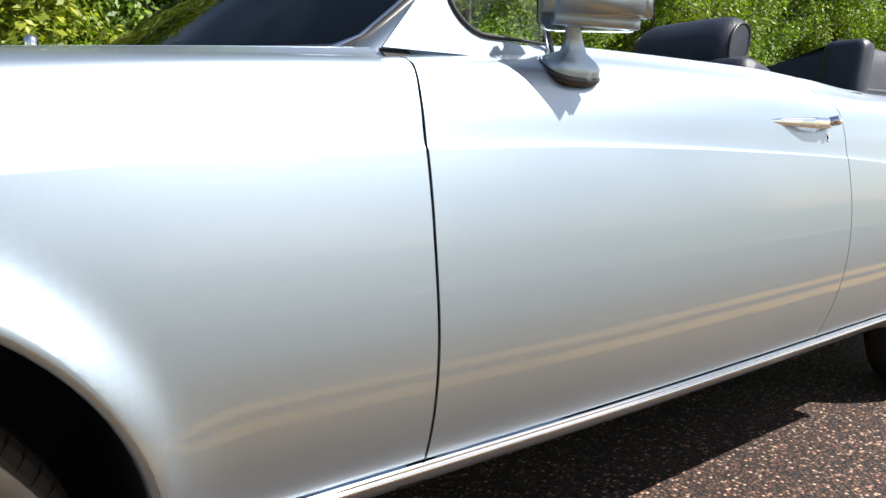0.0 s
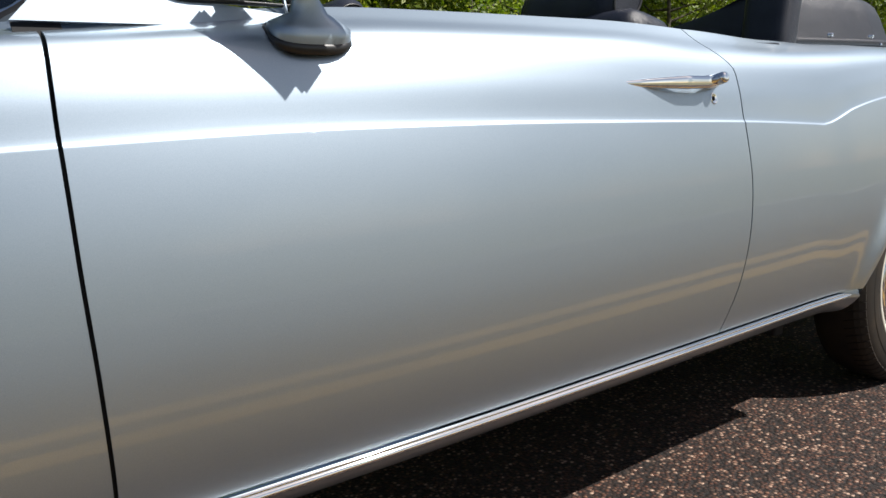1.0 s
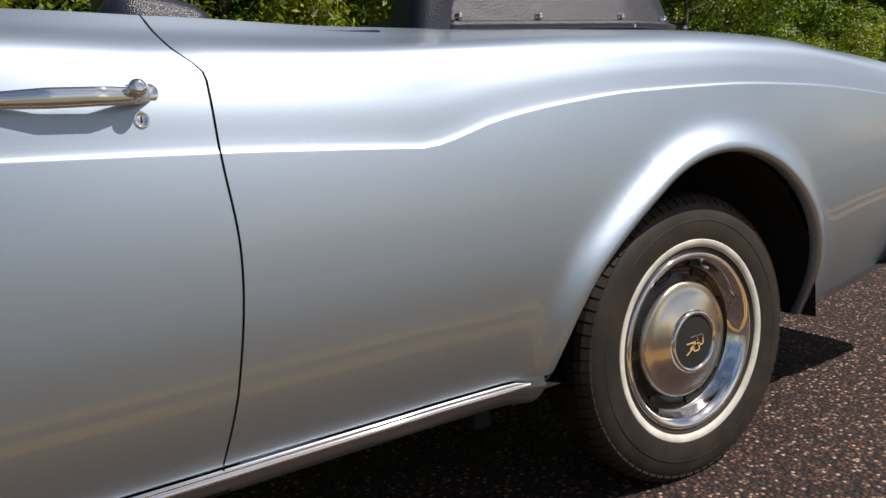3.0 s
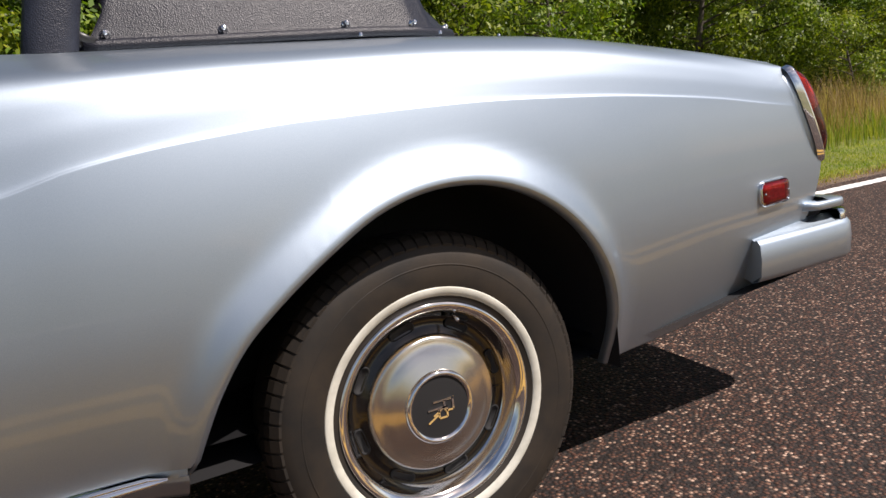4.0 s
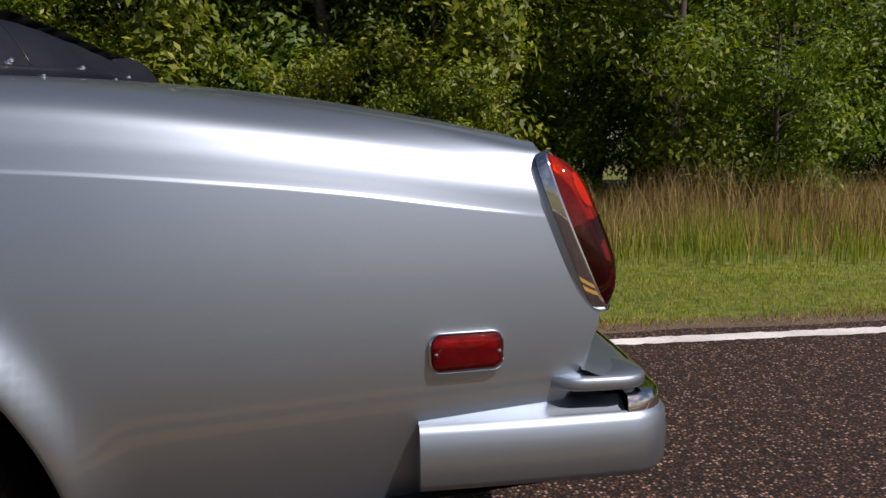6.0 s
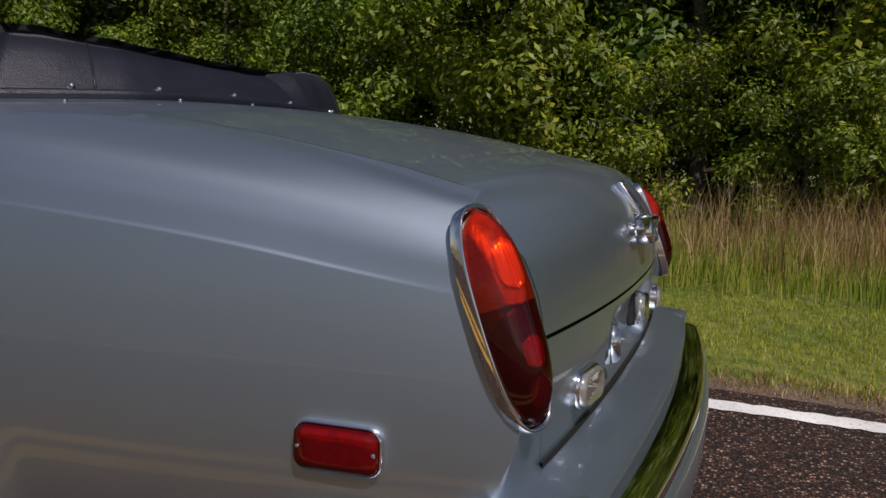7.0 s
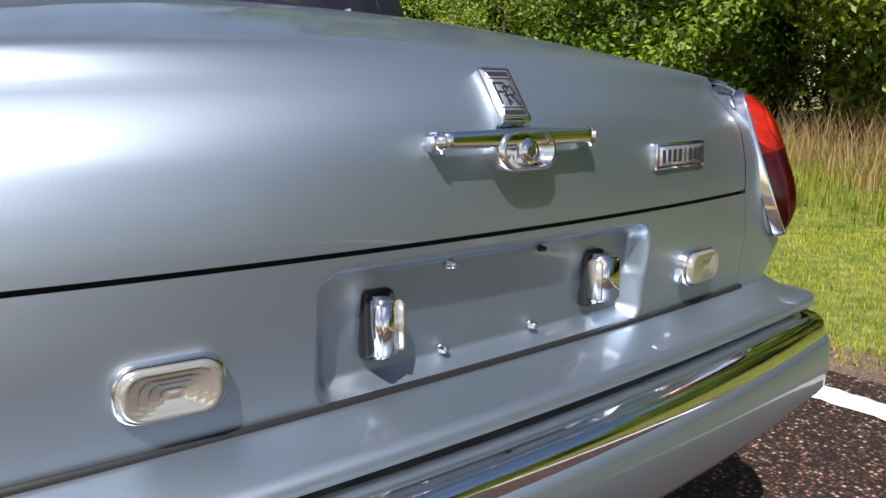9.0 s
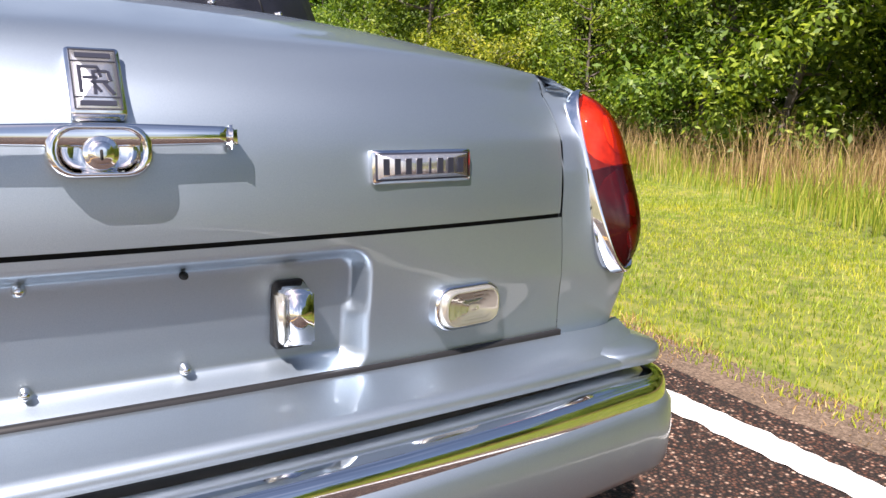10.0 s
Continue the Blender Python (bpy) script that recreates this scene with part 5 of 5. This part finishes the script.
def blades(name, count, xr, yr, height, width, mat, label, seed, lean=0.35, near=None, clump=0.0, wild=0):
    """Tapered bent blades, two faces each, thinning away from the middle."""
    rng = np.random.default_rng(seed)
    x = rng.uniform(*xr, count)
    if near:
        x = np.clip(rng.normal(near[0], near[1], count), *xr)
    y = rng.uniform(*yr, count)
    if wild:
        # the edge itself is ragged
        past = y - wild_edge(x) + rng.normal(0, 0.12, count)
        keep = past > 0.55 * (wild - 1) if wild > 0 else past < 0.05
        x, y = x[keep], y[keep]
        count = len(x)
    if clump:
        keep = np.array([noise.noise((a * 0.9, b * 0.9, seed)) for a, b in zip(x, y)]) > rng.normal(-0.05, clump, count) - 0.15
        x, y = x[keep], y[keep]
    n = len(x)
    h = height * rng.uniform(0.55, 1.25, n)
    if clump:
        h *= np.array([0.78 + 0.75 * noise.noise((a * 0.8, b * 0.8, seed + 9)) + 0.35 * noise.noise((a * 3.1, b * 3.1, seed)) for a, b in zip(x, y)]).clip(0.22, 1.5)
    a = rng.uniform(0, 2 * math.pi, n)
    w = width * rng.uniform(0.7, 1.3, n)
    dx, dy = np.cos(a), np.sin(a)
    la = rng.uniform(0, 2 * math.pi, n)
    le = lean * h * rng.uniform(0.2, 1.0, n)
    z = np.array([verge_z(v) for v in y]) - 0.01
    v = np.zeros((n, 5, 3))
    for k, s in ((0, -1), (1, 1)):
        v[:, k] = np.stack([x + s * dx * w, y + s * dy * w, z], 1)
    mx, my = x + 0.3 * le * np.cos(la), y + 0.3 * le * np.sin(la)
    v[:, 2] = np.stack([mx + 0.7 * dx * w, my + 0.7 * dy * w, z + 0.6 * h], 1)
    v[:, 3] = np.stack([mx - 0.7 * dx * w, my - 0.7 * dy * w, z + 0.6 * h], 1)
    v[:, 4] = np.stack([x + le * np.cos(la), y + le * np.sin(la), z + h], 1)
    me = bpy.data.meshes.new(name)
    base = (np.arange(n) * 5)[:, None]
    quads = base + np.array([0, 1, 2, 3])
    tris = base + np.array([3, 2, 4])
    loops = np.concatenate([quads, tris], 1).ravel()
    starts = (np.arange(n) * 7)[:, None] + np.array([0, 4])
    me.vertices.add(n * 5)
    me.vertices.foreach_set("co", v.ravel())
    me.loops.add(n * 7)
    me.loops.foreach_set("vertex_index", loops.astype(np.int32))
    me.polygons.add(n * 2)
    me.polygons.foreach_set("loop_start", starts.ravel().astype(np.int32))
    me.update(calc_edges=True)
    me.validate()
    return tagged(link(name, me, mat, None, "", False), label, "grass", kind="stuff")


blades("mown_grass", 230000, (-18, 22), (2.12, 7.6), 0.042, 0.0030, LAWN, "short mown yellow-green grass", 1, 0.6, (0.5, 7.0), wild=-1)
blades("grass_edge", 9000, (-10, 14), (2.02, 2.35), 0.07, 0.003, REED, "dry grass tufts along the gravel", 2, 0.8, (1.0, 5.0), 0.2)
blades("tall_grass", 85000, (-30, 34), (3.6, 9.0), 0.34, 0.005, TALL, "tall green grass in front of the woods", 3, 0.35, (1.0, 12.0), 0.25, wild=1)
blades("dry_reeds", 52000, (-30, 34), (4.2, 9.2), 0.74, 0.0040, REED, "tall dry brown grass at the edge of the woods", 4, 0.42, (2.0, 12.0), 0.12, wild=2)


# ---- woods ----
def tree_mesh(seed, height, spread, count, leaf, mat, bare=0.2):
    rng = np.random.default_rng(seed)
    tree = new("tree")
    limbs = []
    trunk = []
    for k in range(9):
        f = k / 8
        trunk.append(Vector((0.12 * spread * math.sin(seed + f * 3), 0.10 * spread * math.sin(seed * 2 + f * 4), f * height * 0.9)))
    verts, faces = [], []

    def pipe(path, r0, r1):
        base = len(verts)
        k = 6
        for i, p in enumerate(path):
            r = r0 + (r1 - r0) * i / (len(path) - 1)
            ahead = (path[min(i + 1, len(path) - 1)] - path[max(i - 1, 0)]).normalized()
            s = ahead.cross(Vector((0.3, 1, 0.1))).normalized()
            u = s.cross(ahead)
            for j in range(k):
                t = 2 * math.pi * j / k
                verts.append(p + s * r * math.cos(t) + u * r * math.sin(t))
        for i in range(len(path) - 1):
            for j in range(k):
                faces.append((base + i * k + j, base + i * k + (j + 1) % k, base + (i + 1) * k + (j + 1) % k, base + (i + 1) * k + j))
    pipe(trunk, 0.018 * height, 0.004 * height)
    tips = []
    for b in range(26):
        f = bare + (0.97 - bare) * (b + rng.random()) / 26
        i = min(int(f * 8), 7)
        root = trunk[i].lerp(trunk[i + 1], f * 8 - i)
        a = rng.uniform(0, 2 * math.pi)
        reach = spread * (0.45 + 0.55 * math.sin(math.pi * min(1, 0.25 + 0.75 * (1 - f)))) * rng.uniform(0.55, 1.1)
        path = [root]
        for s in (0.35, 0.7, 1.0):
            path.append(root + Vector((math.cos(a) * reach * s, math.sin(a) * reach * s, reach * (0.25 * s + 0.18 * s * s)) ) + Vector(rng.normal(0, 0.05 * spread, 3)))
        pipe(path, 0.006 * height, 0.0015 * height)
        for s in (0.45, 0.62, 0.8, 0.95, 1.08):
            q = min(s, 1.0) * 3
            k = min(int(q), 2)
            tips.append((path[k].lerp(path[k + 1], q - k), (0.22 + 0.16 * rng.random()) * spread))
    from_arrays("trunk", verts, faces, BARK, tree, "grey-brown trunk and limbs")
    # leaves: small bent quads in uneven clumps round the limbs
    pick = rng.integers(0, len(tips), count)
    c = np.array([tips[k][0] for k in pick])
    r = np.array([tips[k][1] for k in pick])
    d = rng.normal(0, 1, (count, 3))
    d /= np.linalg.norm(d, axis=1)[:, None]
    p = c + d * (r * rng.random(count) ** 0.45)[:, None] * np.array([1, 1, 0.7])
    n = d * 1.0 + rng.normal(0, 0.45, (count, 3)) + np.array([0, 0, 0.45])
    n /= np.linalg.norm(n, axis=1)[:, None]
    u = np.cross(n, rng.normal(0, 1, (count, 3)))
    u /= np.linalg.norm(u, axis=1)[:, None]
    w = np.cross(n, u)
    size = leaf * rng.uniform(0.6, 1.4, count)[:, None]
    v = np.stack([p - u * size, p - w * size * 0.45 + n * size * 0.1, p + u * size, p + w * size * 0.45 + n * size * 0.1], 1)
    me = bpy.data.meshes.new("crown")
    me.vertices.add(count * 4)
    me.vertices.foreach_set("co", v.ravel())
    me.loops.add(count * 4)
    me.loops.foreach_set("vertex_index", np.arange(count * 4, dtype=np.int32))
    me.polygons.add(count)
    me.polygons.foreach_set("loop_start", (np.arange(count) * 4).astype(np.int32))
    me.update(calc_edges=True)
    me.validate()
    link("crown", me, mat, tree, "loose crown of small green leaves", False)
    return tree


kinds = [("tree", tree_mesh(11, 7.5, 2.3, 14000, 0.064, LEAVES[0], 0.10), "young broadleaf tree with a full green crown"),
         ("tree", tree_mesh(12, 6.0, 2.0, 13000, 0.058, LEAVES[1], 0.08), "yellow-green broadleaf tree at the wood's edge"),
         ("tree", tree_mesh(13, 9.0, 2.5, 14000, 0.074, LEAVES[2], 0.15), "tall dark green tree in the woods"),
         ("shrub", tree_mesh(14, 2.6, 1.2, 8500, 0.044, LEAVES[1], 0.02), "leafy green shrub in front of the woods"),
         ("shrub", tree_mesh(15, 3.4, 1.4, 9500, 0.046, LEAVES[0], 0.02), "dense green bush in front of the woods")]
rng = np.random.default_rng(77)
used = set()


def plant(k, x, y, s, label=None):
    name, first, text = kinds[k]
    m = pose(x, y, verge_z(y) - 0.05, 0, 0, rng.uniform(0, 360)) @ Matrix.Scale(s, 4)
    if k not in used:
        used.add(k)
        first.matrix_basis = m
        ob = first
    else:
        ob = copy_thing(first, m)
        ob.scale = (s, s, s)
    ob.name = name
    tagged(ob, label or text, name, "woods along the road")
    return ob


for row, (y, gap, ks, s0) in enumerate(((9.0, 1.9, (3, 4, 3, 1), 1.0), (10.6, 2.0, (1, 0, 4, 0, 1), 0.95), (12.6, 2.2, (0, 2, 1, 2), 1.05), (15.5, 2.8, (2, 0, 2), 1.15), (17.3, 2.1, (4, 3, 4), 1.7), (19.5, 3.6, (2, 0), 1.3))):
    x = -30.0 - row * 3
    while x < 34 + row * 3:
        plant(ks[int(rng.integers(0, len(ks)))], x + rng.normal(0, 0.3), y + rng.normal(0, 0.5), s0 * rng.uniform(0.8, 1.2) * (0.75 if 12.0 < x < 19 else 1.0))
        x += gap * rng.uniform(0.75, 1.25)
